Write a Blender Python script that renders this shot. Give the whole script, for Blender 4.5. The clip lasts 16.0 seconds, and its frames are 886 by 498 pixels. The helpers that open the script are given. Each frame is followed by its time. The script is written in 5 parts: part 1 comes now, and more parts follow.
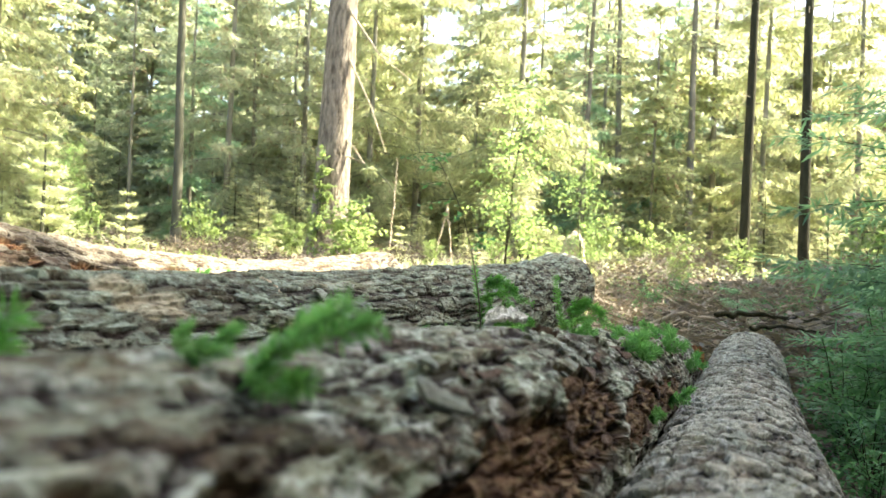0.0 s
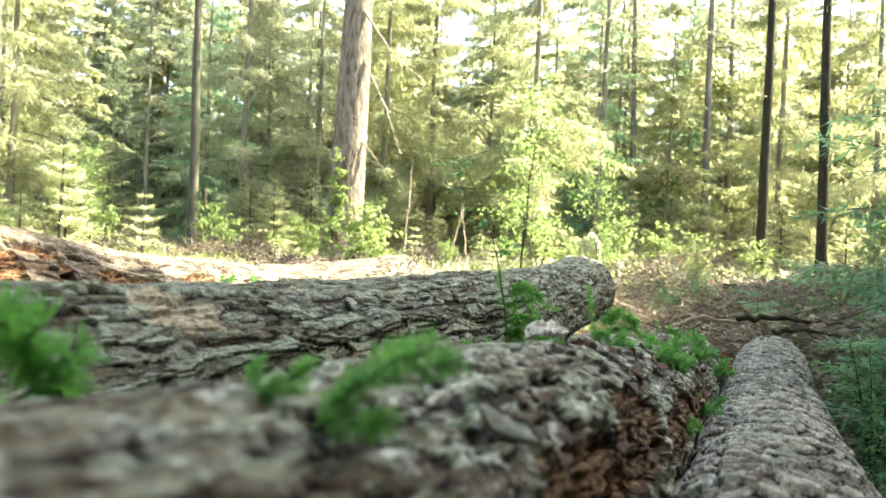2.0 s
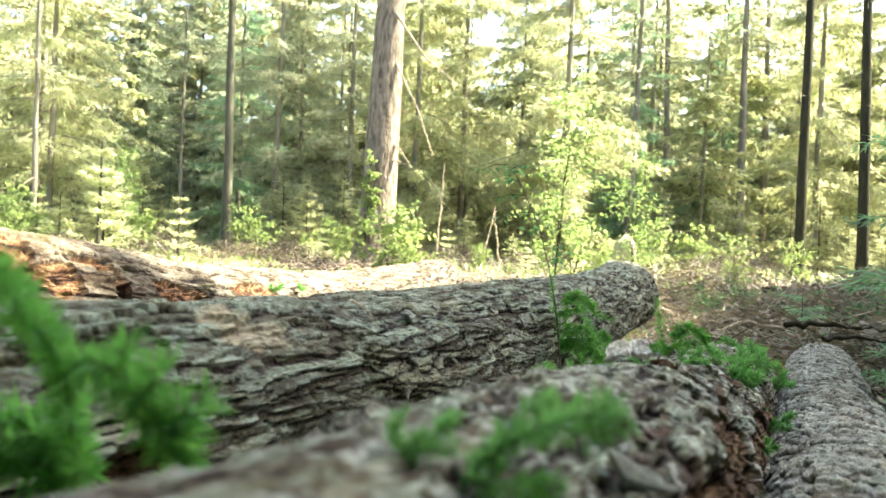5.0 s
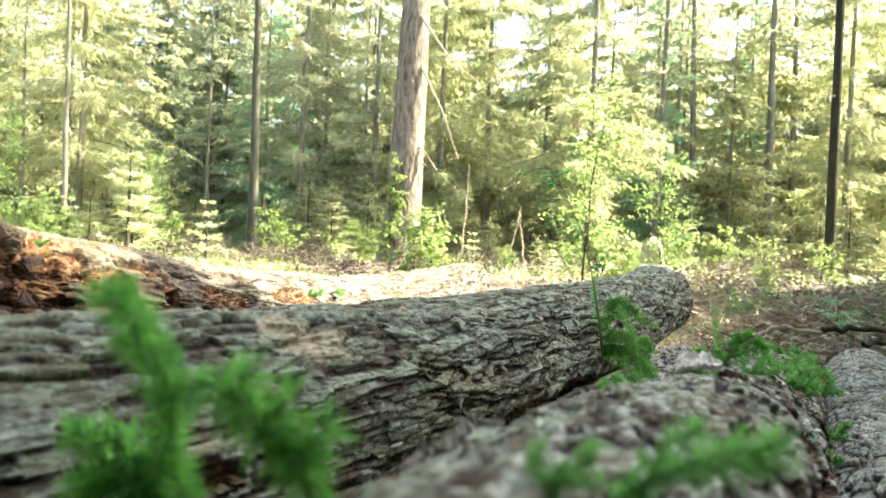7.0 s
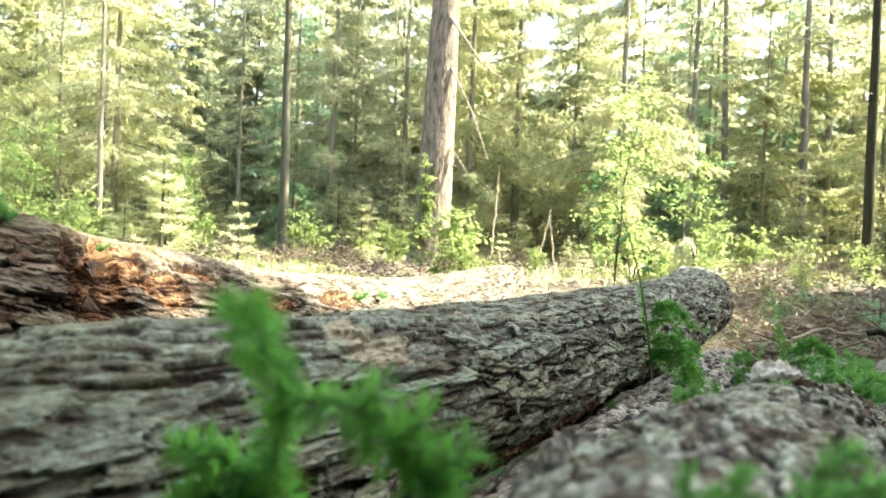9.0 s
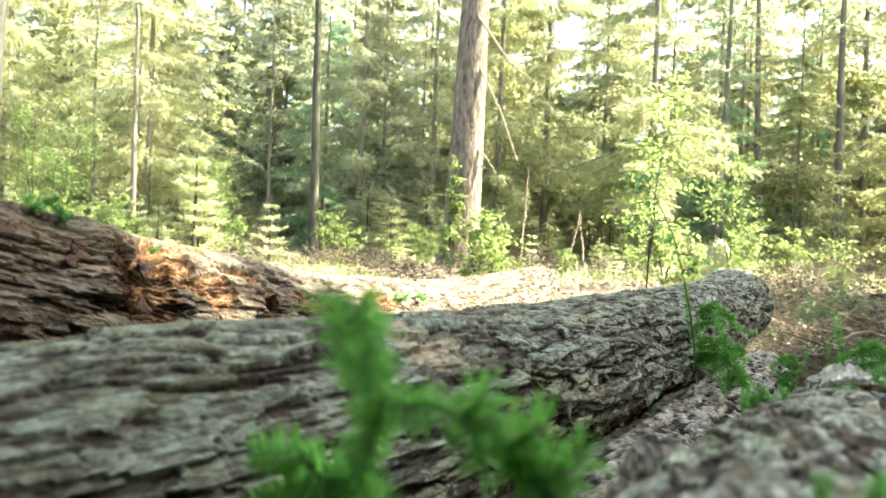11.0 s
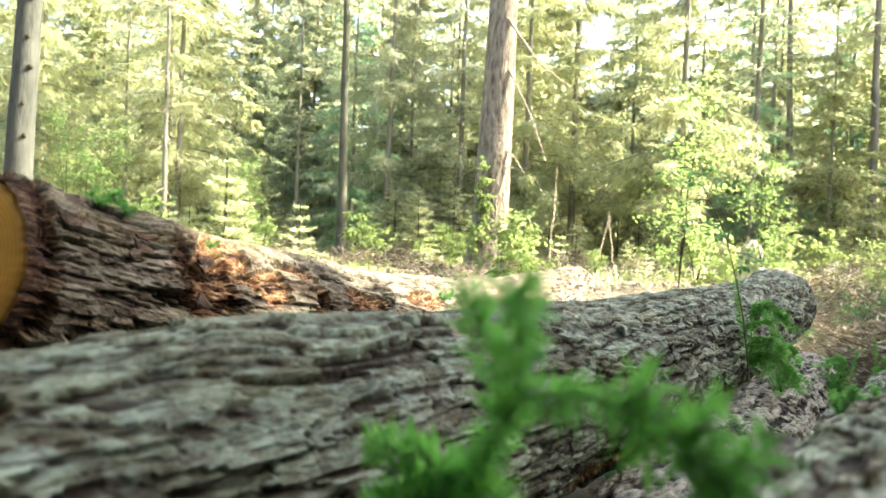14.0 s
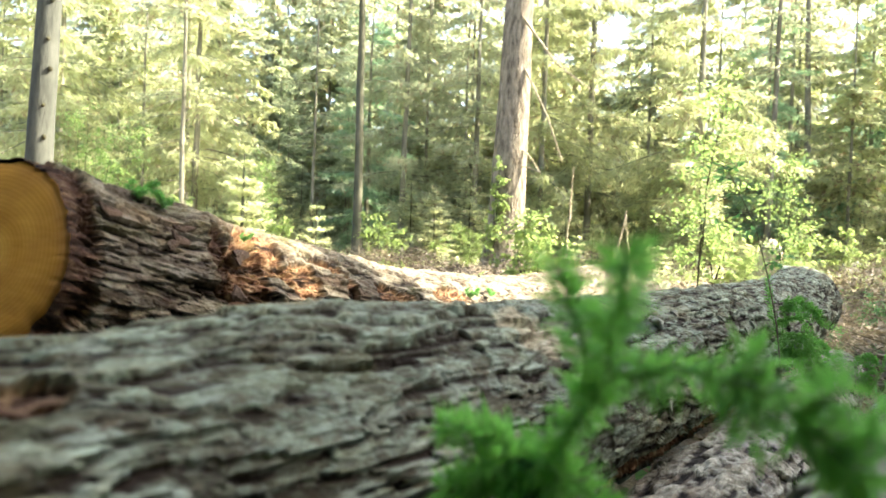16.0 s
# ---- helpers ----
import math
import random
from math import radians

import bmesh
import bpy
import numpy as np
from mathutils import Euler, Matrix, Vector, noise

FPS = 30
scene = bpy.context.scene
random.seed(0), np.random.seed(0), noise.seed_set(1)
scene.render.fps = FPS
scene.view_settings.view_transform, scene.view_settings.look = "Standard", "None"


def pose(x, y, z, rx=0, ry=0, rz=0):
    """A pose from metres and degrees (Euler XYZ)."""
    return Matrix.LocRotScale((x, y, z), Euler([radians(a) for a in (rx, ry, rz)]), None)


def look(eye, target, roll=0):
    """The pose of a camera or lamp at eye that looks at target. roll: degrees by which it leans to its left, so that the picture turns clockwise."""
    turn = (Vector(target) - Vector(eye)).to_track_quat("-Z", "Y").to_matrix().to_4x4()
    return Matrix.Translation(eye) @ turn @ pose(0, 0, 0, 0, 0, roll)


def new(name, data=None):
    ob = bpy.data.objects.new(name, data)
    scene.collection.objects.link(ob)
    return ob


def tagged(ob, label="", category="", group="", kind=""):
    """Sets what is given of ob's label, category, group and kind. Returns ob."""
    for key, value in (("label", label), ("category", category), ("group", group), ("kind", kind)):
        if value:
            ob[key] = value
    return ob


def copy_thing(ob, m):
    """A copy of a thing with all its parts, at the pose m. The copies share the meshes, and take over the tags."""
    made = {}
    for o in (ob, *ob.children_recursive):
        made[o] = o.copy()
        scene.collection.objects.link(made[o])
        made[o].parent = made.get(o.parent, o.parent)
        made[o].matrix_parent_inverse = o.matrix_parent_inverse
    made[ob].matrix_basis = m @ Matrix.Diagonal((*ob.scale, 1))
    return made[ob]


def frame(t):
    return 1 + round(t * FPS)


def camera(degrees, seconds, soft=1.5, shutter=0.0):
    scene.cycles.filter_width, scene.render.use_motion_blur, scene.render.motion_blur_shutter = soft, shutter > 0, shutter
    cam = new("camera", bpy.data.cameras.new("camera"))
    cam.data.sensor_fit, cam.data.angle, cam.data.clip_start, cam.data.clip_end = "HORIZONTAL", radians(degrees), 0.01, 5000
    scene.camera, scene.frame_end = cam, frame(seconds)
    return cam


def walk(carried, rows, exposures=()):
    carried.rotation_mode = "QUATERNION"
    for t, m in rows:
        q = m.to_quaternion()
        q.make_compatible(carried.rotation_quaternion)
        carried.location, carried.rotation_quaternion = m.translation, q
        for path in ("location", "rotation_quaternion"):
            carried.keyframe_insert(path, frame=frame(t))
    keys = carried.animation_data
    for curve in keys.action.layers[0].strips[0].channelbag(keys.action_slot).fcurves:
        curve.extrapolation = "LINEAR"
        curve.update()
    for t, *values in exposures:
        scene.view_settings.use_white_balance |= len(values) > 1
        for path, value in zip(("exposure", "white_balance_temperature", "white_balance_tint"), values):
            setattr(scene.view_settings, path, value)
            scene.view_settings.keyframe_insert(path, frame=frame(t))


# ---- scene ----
cam = camera(58.5, 16.0, soft=1.5)
cam.data.dof.use_dof = True
cam.data.dof.focus_distance = 3.1
cam.data.dof.aperture_fstop = 5.0
walk(cam, [
    (0, pose(0.0000, 0.0000, 0.6200, 89.700, -2.700, 0.014)),
    (0.5, pose(-0.0097, 0.0029, 0.6256, 89.695, -2.654, 0.232)),
    (1, pose(-0.0209, 0.0068, 0.6297, 89.679, -2.676, 0.453)),
    (1.5, pose(-0.0332, 0.0129, 0.6341, 89.717, -2.669, 0.694)),
    (2, pose(-0.0460, 0.0182, 0.6394, 89.701, -2.635, 0.994)),
    (2.5, pose(-0.0601, 0.0237, 0.6447, 89.702, -2.639, 1.351)),
    (3, pose(-0.0734, 0.0318, 0.6484, 89.698, -2.631, 1.753)),
    (3.5, pose(-0.0863, 0.0398, 0.6531, 89.703, -2.589, 2.148)),
    (4, pose(-0.0983, 0.0482, 0.6566, 89.706, -2.562, 2.455)),
    (6.5, pose(-0.1799, 0.0843, 0.6671, 89.755, -2.562, 4.393)),
    (7, pose(-0.1979, 0.0852, 0.6696, 89.788, -2.531, 4.802)),
    (7.5, pose(-0.2156, 0.0863, 0.6731, 89.776, -2.537, 5.191)),
    (8, pose(-0.2343, 0.0901, 0.6759, 89.757, -2.582, 5.732)),
    (8.5, pose(-0.2522, 0.0916, 0.6751, 89.779, -2.579, 6.305)),
    (9, pose(-0.2654, 0.0949, 0.6745, 89.774, -2.475, 6.807)),
    (11.5, pose(-0.3295, 0.1084, 0.6683, 89.821, -2.440, 9.242)),
    (12, pose(-0.3426, 0.1118, 0.6644, 89.814, -2.455, 9.589)),
    (12.5, pose(-0.3553, 0.1165, 0.6612, 89.826, -2.445, 9.889)),
    (13, pose(-0.3662, 0.1186, 0.6600, 89.824, -2.419, 10.127)),
    (13.5, pose(-0.3797, 0.1207, 0.6587, 89.806, -2.427, 10.394)),
    (14, pose(-0.3937, 0.1219, 0.6552, 89.821, -2.459, 10.682)),
    (14.5, pose(-0.4071, 0.1231, 0.6500, 89.821, -2.435, 10.998)),
    (15, pose(-0.4197, 0.1261, 0.6448, 89.816, -2.399, 11.242)),
    (15.5, pose(-0.4310, 0.1284, 0.6403, 89.814, -2.402, 11.491)),
    (16, pose(-0.4405, 0.1314, 0.6352, 89.824, -2.361, 11.735)),
], exposures=((0, 3.2, 6450, 11), (16, 3.2, 6450, 11)))

# ---- light ----
SUN_AZ, SUN_EL = 76.0, 38.0          # degrees to the right of straight ahead, and above the horizon
world = bpy.data.worlds.new("sky")
scene.world = world
world.use_nodes = True
wn = world.node_tree
sky = wn.nodes.new("ShaderNodeTexSky")
sky.sky_type = "NISHITA"
sky.sun_disc = False
sky.sun_elevation = radians(SUN_EL)
sky.sun_rotation = radians(SUN_AZ)
sky.dust_density, sky.air_density, sky.ozone_density = 4.0, 1.0, 0.6
wn.links.new(sky.outputs[0], wn.nodes["Background"].inputs[0])
wn.nodes["Background"].inputs[1].default_value = 0.1
sun_data = bpy.data.lights.new("sun", "SUN")
sun_data.energy, sun_data.angle, sun_data.color = 4.4, radians(0.6), (1.0, 0.9, 0.72)
sun = new("sun", sun_data)
sun_dir = Vector((math.sin(radians(SUN_AZ)) * math.cos(radians(SUN_EL)),
                  math.cos(radians(SUN_AZ)) * math.cos(radians(SUN_EL)), math.sin(radians(SUN_EL))))
sun.matrix_world = look(sun_dir * 60, (0, 0, 0))


# ---- materials ----
def mat_new(name):
    m = bpy.data.materials.new(name)
    m.use_nodes = True
    nt = m.node_tree
    return m, nt, nt.nodes["Principled BSDF"], nt.nodes["Material Output"]


def ramp(nt, fac, stops):
    r = nt.nodes.new("ShaderNodeValToRGB")
    while len(r.color_ramp.elements) < len(stops):
        r.color_ramp.elements.new(0.5)
    for e, (p, c) in zip(r.color_ramp.elements, stops):
        e.position, e.color = p, (*c, 1)
    nt.links.new(fac, r.inputs[0])
    return r.outputs[0]


def tex_noise(nt, scale, detail=4, rough=0.55, vec=None):
    n = nt.nodes.new("ShaderNodeTexNoise")
    n.inputs["Scale"].default_value, n.inputs["Detail"].default_value, n.inputs["Roughness"].default_value = scale, detail, rough
    nt.links.new(vec if vec is not None else coords(nt), n.inputs["Vector"])
    return n.outputs["Fac"]


def mix_col(nt, fac, a, b, mode="MIX"):
    n = nt.nodes.new("ShaderNodeMix")
    n.data_type, n.blend_type = "RGBA", mode
    for sock, v in ((n.inputs[0], fac), (n.inputs[6], a), (n.inputs[7], b)):
        if hasattr(v, "links"):
            nt.links.new(v, sock)
        elif isinstance(v, tuple):
            sock.default_value = (*v, 1)
        else:
            sock.default_value = v
    return n.outputs[2]


def coords(nt, scale=(1, 1, 1)):
    c = nt.nodes.new("ShaderNodeTexCoord")
    m = nt.nodes.new("ShaderNodeMapping")
    m.inputs["Scale"].default_value = scale
    nt.links.new(c.outputs["Object"], m.inputs["Vector"])
    return m.outputs["Vector"]


def attr(nt, name):
    a = nt.nodes.new("ShaderNodeAttribute")
    a.attribute_name = name
    return a.outputs["Fac"]


def bump(nt, bsdf, height, strength, dist):
    b = nt.nodes.new("ShaderNodeBump")
    b.inputs["Strength"].default_value, b.inputs["Distance"].default_value = strength, dist
    nt.links.new(height, b.inputs["Height"])
    nt.links.new(b.outputs[0], bsdf.inputs["Normal"])


def mix_fac(nt, sock, k):
    n = nt.nodes.new("ShaderNodeMath")
    n.operation = "MULTIPLY"
    nt.links.new(sock, n.inputs[0])
    n.inputs[1].default_value = k
    return n.outputs[0]


def bark_material(name, outer, mid, inner, red, lichen, rot_tone=(1, 1, 1), rough=0.92, tan=(0.19, 0.165, 0.115), moss=0.45, worn=0.5, deep=0.42):
    """Weathered bark: outer faces of the plates grey, torn layers and fissures brown; low 'relief' also paints crevice
    shade; 'relief', 'plate' and 'bark_uv' come from the mesh.
    """
    m, nt, b, _ = mat_new(name)
    relief, plate = attr(nt, "relief"), attr(nt, "plate")
    a = nt.nodes.new("ShaderNodeAttribute")
    a.attribute_name = "bark_uv"

    def uv(su, sv):
        mp = nt.nodes.new("ShaderNodeMapping")
        mp.inputs["Scale"].default_value = (su, sv, 1)
        nt.links.new(a.outputs["Vector"], mp.inputs["Vector"])
        return mp.outputs["Vector"]

    streak = tex_noise(nt, 1.0, 6, 0.65, uv(22, 75))
    grain = tex_noise(nt, 1.0, 5, 0.7, uv(120, 260))
    patch = tex_noise(nt, 1.0, 4, 0.6, uv(3.5, 7))
    warp = nt.nodes.new("ShaderNodeVectorMath")
    warp.operation = "MULTIPLY_ADD"
    wn_ = nt.nodes.new("ShaderNodeTexNoise")
    wn_.inputs["Scale"].default_value, wn_.inputs["Detail"].default_value = 1.0, 4
    nt.links.new(uv(30, 60), wn_.inputs["Vector"])
    nt.links.new(wn_.outputs["Color"], warp.inputs[0])
    warp.inputs[1].default_value = (1.1, 1.1, 0)
    nt.links.new(uv(11, 40), warp.inputs[2])
    vor = nt.nodes.new("ShaderNodeTexVoronoi")
    vor.feature = "DISTANCE_TO_EDGE"
    vor.inputs["Scale"].default_value = 1.0
    nt.links.new(warp.outputs[0], vor.inputs["Vector"])
    vc = nt.nodes.new("ShaderNodeTexVoronoi")
    vc.inputs["Scale"].default_value = 1.0
    nt.links.new(warp.outputs[0], vc.inputs["Vector"])
    chip = nt.nodes.new("ShaderNodeSeparateColor")
    nt.links.new(vc.outputs["Color"], chip.inputs[0])
    crack = ramp(nt, vor.outputs["Distance"], [(0.0, (0, 0, 0)), (0.09, (1, 1, 1))])
    base = ramp(nt, streak, [(0.32, inner), (0.45, mid), (0.58, outer), (0.76, tuple(min(1, 1.35 * v) for v in outer))])
    tone = ramp(nt, chip.outputs[0], [(0.0, mid), (0.6, outer), (1.0, tuple(min(1, 1.2 * v) for v in outer))])
    base = mix_col(nt, 0.3, base, tone)
    mottle = tex_noise(nt, 1.0, 6, 0.7, uv(34, 60))
    base = mix_col(nt, 0.5, base, ramp(nt, mottle, [(0.36, inner), (0.45, mid), (0.54, outer), (0.64, lichen)]))
    tone2 = ramp(nt, plate, [(0.12, (0.30, 0.23, 0.18)), (0.30, (0.62, 0.54, 0.46)), (0.5, (1, 1, 1)), (0.85, (1.75, 1.78, 1.75))])
    wide_ = tex_noise(nt, 1.0, 4, 0.6, uv(2.2, 9))
    base = mix_col(nt, ramp(nt, wide_, [(0.5, (0, 0, 0)), (0.66, (0.5, 0.5, 0.5))]), base, tan)
    base = mix_col(nt, 0.8, base, tone2, "MULTIPLY")
    base = mix_col(nt, ramp(nt, patch, [(0.56, (0, 0, 0)), (0.74, (0.6, 0.6, 0.6))]), base, red)
    base = mix_col(nt, 0.75, base, ramp(nt, grain, [(0.30, (0.45, 0.42, 0.38)), (0.5, (1, 1, 1)), (0.7, (1.5, 1.52, 1.5))]), "MULTIPLY")
    scar = ramp(nt, tex_noise(nt, 1.0, 5, 0.6, uv(9, 24)), [(0.57 - 0.08 * worn, (0, 0, 0)), (0.65 - 0.08 * worn, (worn, worn, worn))])
    base = mix_col(nt, scar, base, ramp(nt, mottle, [(0.38, inner), (0.55, (0.073, 0.051, 0.031)), (0.68, (0.145, 0.108, 0.068))]))
    spots = tex_noise(nt, 1.0, 6, 0.7, uv(14, 22))
    base = mix_col(nt, ramp(nt, spots, [(0.53, (0, 0, 0)), (0.62, (0.7, 0.7, 0.7))]), base, lichen)
    base = mix_col(nt, mix_fac(nt, ramp(nt, vor.outputs["Distance"], [(0.0, (1, 1, 1)), (0.05, (0, 0, 0))]), 0.4), base, inner)
    # low relief goes near-black: brown inner bark plus painted crevice shade
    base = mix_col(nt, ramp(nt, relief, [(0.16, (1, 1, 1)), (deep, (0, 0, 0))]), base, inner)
    green = tex_noise(nt, 1.0, 5, 0.65, uv(4.5, 8.5))
    base = mix_col(nt, ramp(nt, green, [(0.55, (0, 0, 0)), (0.70, (moss, moss, moss))]), base, (0.085, 0.10, 0.03))
    # dappled sunlight put into the bark colour as warm tan
    base = mix_col(nt, mix_fac(nt, attr(nt, "sunny"), 0.6), base, ramp(nt, mottle, [(0.35, (0.16, 0.13, 0.085)), (0.5, (0.42, 0.38, 0.26)), (0.65, (0.55, 0.51, 0.37))]))
    rotten = ramp(nt, tex_noise(nt, 1.0, 7, 0.7, uv(30, 60)), [(0.30, (0.022, 0.010, 0.006)), (0.42, (0.075, 0.035, 0.018)), (0.52, (0.19, 0.11, 0.06)), (0.60, (0.32, 0.235, 0.145)), (0.72, (0.42, 0.35, 0.24))])
    rotten = mix_col(nt, 1.0, rotten, rot_tone, "MULTIPLY")
    rotten = mix_col(nt, attr(nt, "soak"), rotten, mix_col(nt, 1.0, rotten, (0.31, 0.29, 0.32), "MULTIPLY"))
    # the torn wood's hollows get the same painted shade
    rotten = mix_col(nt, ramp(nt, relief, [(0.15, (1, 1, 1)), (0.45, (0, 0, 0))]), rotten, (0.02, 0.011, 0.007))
    rotten = mix_col(nt, ramp(nt, spots, [(0.56, (0, 0, 0)), (0.64, (0.75, 0.75, 0.75))]), rotten, mix_col(nt, 1.0, rot_tone, (0.34, 0.25, 0.13), "MULTIPLY"))
    base = mix_col(nt, attr(nt, "torn"), base, rotten)
    nt.links.new(base, b.inputs["Base Color"])
    b.inputs["Roughness"].default_value = rough
    b.inputs["Specular IOR Level"].default_value = 0.2
    h1 = nt.nodes.new("ShaderNodeMath")
    h1.operation = "MULTIPLY_ADD"
    nt.links.new(crack, h1.inputs[0])
    nt.links.new(mix_fac(nt, chip.outputs[0], 0.5), h1.inputs[1])
    nt.links.new(mix_fac(nt, streak, 1.4), h1.inputs[2])
    h2 = nt.nodes.new("ShaderNodeMath")
    h2.operation = "MULTIPLY_ADD"
    nt.links.new(grain, h2.inputs[0])
    h2.inputs[1].default_value = 0.45
    nt.links.new(h1.outputs[0], h2.inputs[2])
    bump(nt, b, h2.outputs[0], 1.0, 0.005)
    return m


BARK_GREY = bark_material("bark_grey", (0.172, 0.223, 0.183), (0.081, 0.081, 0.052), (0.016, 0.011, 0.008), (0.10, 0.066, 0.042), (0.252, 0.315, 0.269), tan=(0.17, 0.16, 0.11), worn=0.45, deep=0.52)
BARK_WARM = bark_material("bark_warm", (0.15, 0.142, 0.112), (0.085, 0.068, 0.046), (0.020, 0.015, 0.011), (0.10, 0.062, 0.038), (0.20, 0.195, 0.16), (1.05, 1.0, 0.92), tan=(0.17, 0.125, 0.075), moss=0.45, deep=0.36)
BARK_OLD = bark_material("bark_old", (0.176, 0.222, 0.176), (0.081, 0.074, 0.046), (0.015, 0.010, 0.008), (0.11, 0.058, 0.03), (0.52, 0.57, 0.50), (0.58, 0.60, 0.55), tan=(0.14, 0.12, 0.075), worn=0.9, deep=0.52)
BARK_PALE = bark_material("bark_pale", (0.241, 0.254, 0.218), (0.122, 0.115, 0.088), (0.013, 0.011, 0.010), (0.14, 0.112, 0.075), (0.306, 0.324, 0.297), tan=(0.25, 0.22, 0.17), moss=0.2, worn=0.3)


def plain_bark(name, a, c, scale=6.0):
    m, nt, b, _ = mat_new(name)
    v = coords(nt, (1, 1, 0.25))
    n = tex_noise(nt, scale, 6, 0.65, v)
    nt.links.new(ramp(nt, n, [(0.3, a), (0.7, c)]), b.inputs["Base Color"])
    b.inputs["Roughness"].default_value = 0.95
    b.inputs["Specular IOR Level"].default_value = 0.08
    fur = tex_noise(nt, scale * 2.2, 6, 0.7, v)
    bump(nt, b, ramp(nt, fur, [(0.35, (0, 0, 0)), (0.6, (1, 1, 1))]), 0.7, 0.02)
    return m


TRUNK_BROWN = plain_bark("trunk_brown", (0.043, 0.036, 0.025), (0.33, 0.292, 0.22), 9)
TRUNK_GREY = plain_bark("trunk_grey", (0.042, 0.047, 0.031), (0.11, 0.11, 0.078), 4)
# bark lightened so that the haze of the wood sits in its colour
TRUNK_HAZED = plain_bark("trunk_hazed", (0.11, 0.11, 0.08), (0.25, 0.24, 0.175), 5)
TRUNK_PALE = plain_bark("trunk_pale", (0.036, 0.040, 0.033), (0.085, 0.09, 0.075), 5)
# ash-grey bark, raised further to stand in for haze
TRUNK_ASH = plain_bark("trunk_ash", (0.11, 0.105, 0.08), (0.24, 0.225, 0.18), 6)
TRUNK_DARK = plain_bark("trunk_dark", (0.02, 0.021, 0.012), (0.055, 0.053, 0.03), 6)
DEADWOOD = plain_bark("deadwood", (0.27, 0.235, 0.165), (0.52, 0.46, 0.335), 12)


def leaf_material(name, dark, light, through_col, share=0.45, rough=0.55, dry=0.0):
    """Needles and leaves: a diffuse face and light let through, varied from tuft to tuft."""
    m, nt, b, out = mat_new(name)
    geo = nt.nodes.new("ShaderNodeNewGeometry")
    info = nt.nodes.new("ShaderNodeObjectInfo")
    base = mix_col(nt, geo.outputs["Random Per Island"], dark, light)
    base = mix_col(nt, mix_fac(nt, info.outputs["Random"], 0.35), base, dark)
    lit = mix_col(nt, mix_fac(nt, info.outputs["Random"], 0.30), through_col, tuple(0.55 * c for c in through_col))
    if dry:
        # a share of the sprays is dead and tan
        dead = ramp(nt, geo.outputs["Random Per Island"], [(0.5, (0, 0, 0)), (0.5 + 0.004, (1, 1, 1)), (0.5 + dry, (1, 1, 1)), (0.5 + dry + 0.004, (0, 0, 0))])
        base, lit = mix_col(nt, dead, base, (0.27, 0.215, 0.14)), mix_col(nt, dead, lit, (0.34, 0.27, 0.16))
    nt.links.new(base, b.inputs["Base Color"])
    b.inputs["Roughness"].default_value = rough
    b.inputs["Specular IOR Level"].default_value = 0.3
    tr = nt.nodes.new("ShaderNodeBsdfTranslucent")
    nt.links.new(lit, tr.inputs["Color"])
    mx = nt.nodes.new("ShaderNodeMixShader")
    mx.inputs[0].default_value = share
    nt.links.new(b.outputs[0], mx.inputs[1])
    nt.links.new(tr.outputs[0], mx.inputs[2])
    nt.links.new(mx.outputs[0], out.inputs["Surface"])
    return m


NEEDLE = leaf_material("needles", (0.13, 0.165, 0.11), (0.31, 0.345, 0.225), (0.60, 0.66, 0.39), 0.52, dry=0.11)
# darker needle tone: shade from neighbouring trees put into the colour
NEEDLE_SHADED = leaf_material("needles_shaded", (0.095, 0.132, 0.093), (0.25, 0.30, 0.21), (0.48, 0.56, 0.34), 0.5)
# leaf copy with the green of shaded leaves set into its colour
LEAF_SHADED = leaf_material("leaves_shaded", (0.035, 0.12, 0.04), (0.12, 0.27, 0.10), (0.2, 0.44, 0.14), 0.45)
NEEDLE_COOL = leaf_material("needles_cool", (0.08, 0.18, 0.11), (0.22, 0.37, 0.23), (0.40, 0.58, 0.32))
NEEDLE_FIR = leaf_material("fir_needles", (0.03, 0.115, 0.078), (0.20, 0.39, 0.23), (0.34, 0.58, 0.24), 0.5)
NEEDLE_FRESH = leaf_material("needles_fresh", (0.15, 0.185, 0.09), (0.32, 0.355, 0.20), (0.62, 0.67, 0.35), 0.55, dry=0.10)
LEAF_SAPLING = leaf_material("leaves_sapling", (0.068, 0.133, 0.038), (0.145, 0.23, 0.076), (0.32, 0.465, 0.137), 0.5)
LEAF = leaf_material("leaves", (0.075, 0.13, 0.04), (0.16, 0.225, 0.08), (0.36, 0.47, 0.15), 0.5)
SPRIG_DARK = leaf_material("dark_needles", (0.04, 0.13, 0.03), (0.11, 0.275, 0.065), (0.20, 0.46, 0.095), 0.5)
SPRIG = leaf_material("sprig_needles", (0.05, 0.19, 0.04), (0.135, 0.37, 0.075), (0.22, 0.58, 0.10), 0.5)
# extra pale needles: full sunlight painted into the small firs
NEEDLE_LIT = leaf_material("needles_lit", (0.27, 0.32, 0.16), (0.46, 0.50, 0.29), (0.72, 0.77, 0.42), 0.55)
TWIG_DRY = leaf_material("dry_twigs", (0.05, 0.042, 0.028), (0.33, 0.28, 0.19), (0.22, 0.18, 0.10), 0.2)
TWIG_OLD = leaf_material("old_twigs", (0.022, 0.019, 0.013), (0.15, 0.125, 0.085), (0.10, 0.085, 0.05), 0.15)
TUFT = leaf_material("tuft_needles", (0.06, 0.20, 0.05), (0.15, 0.36, 0.095), (0.24, 0.56, 0.14), 0.5)

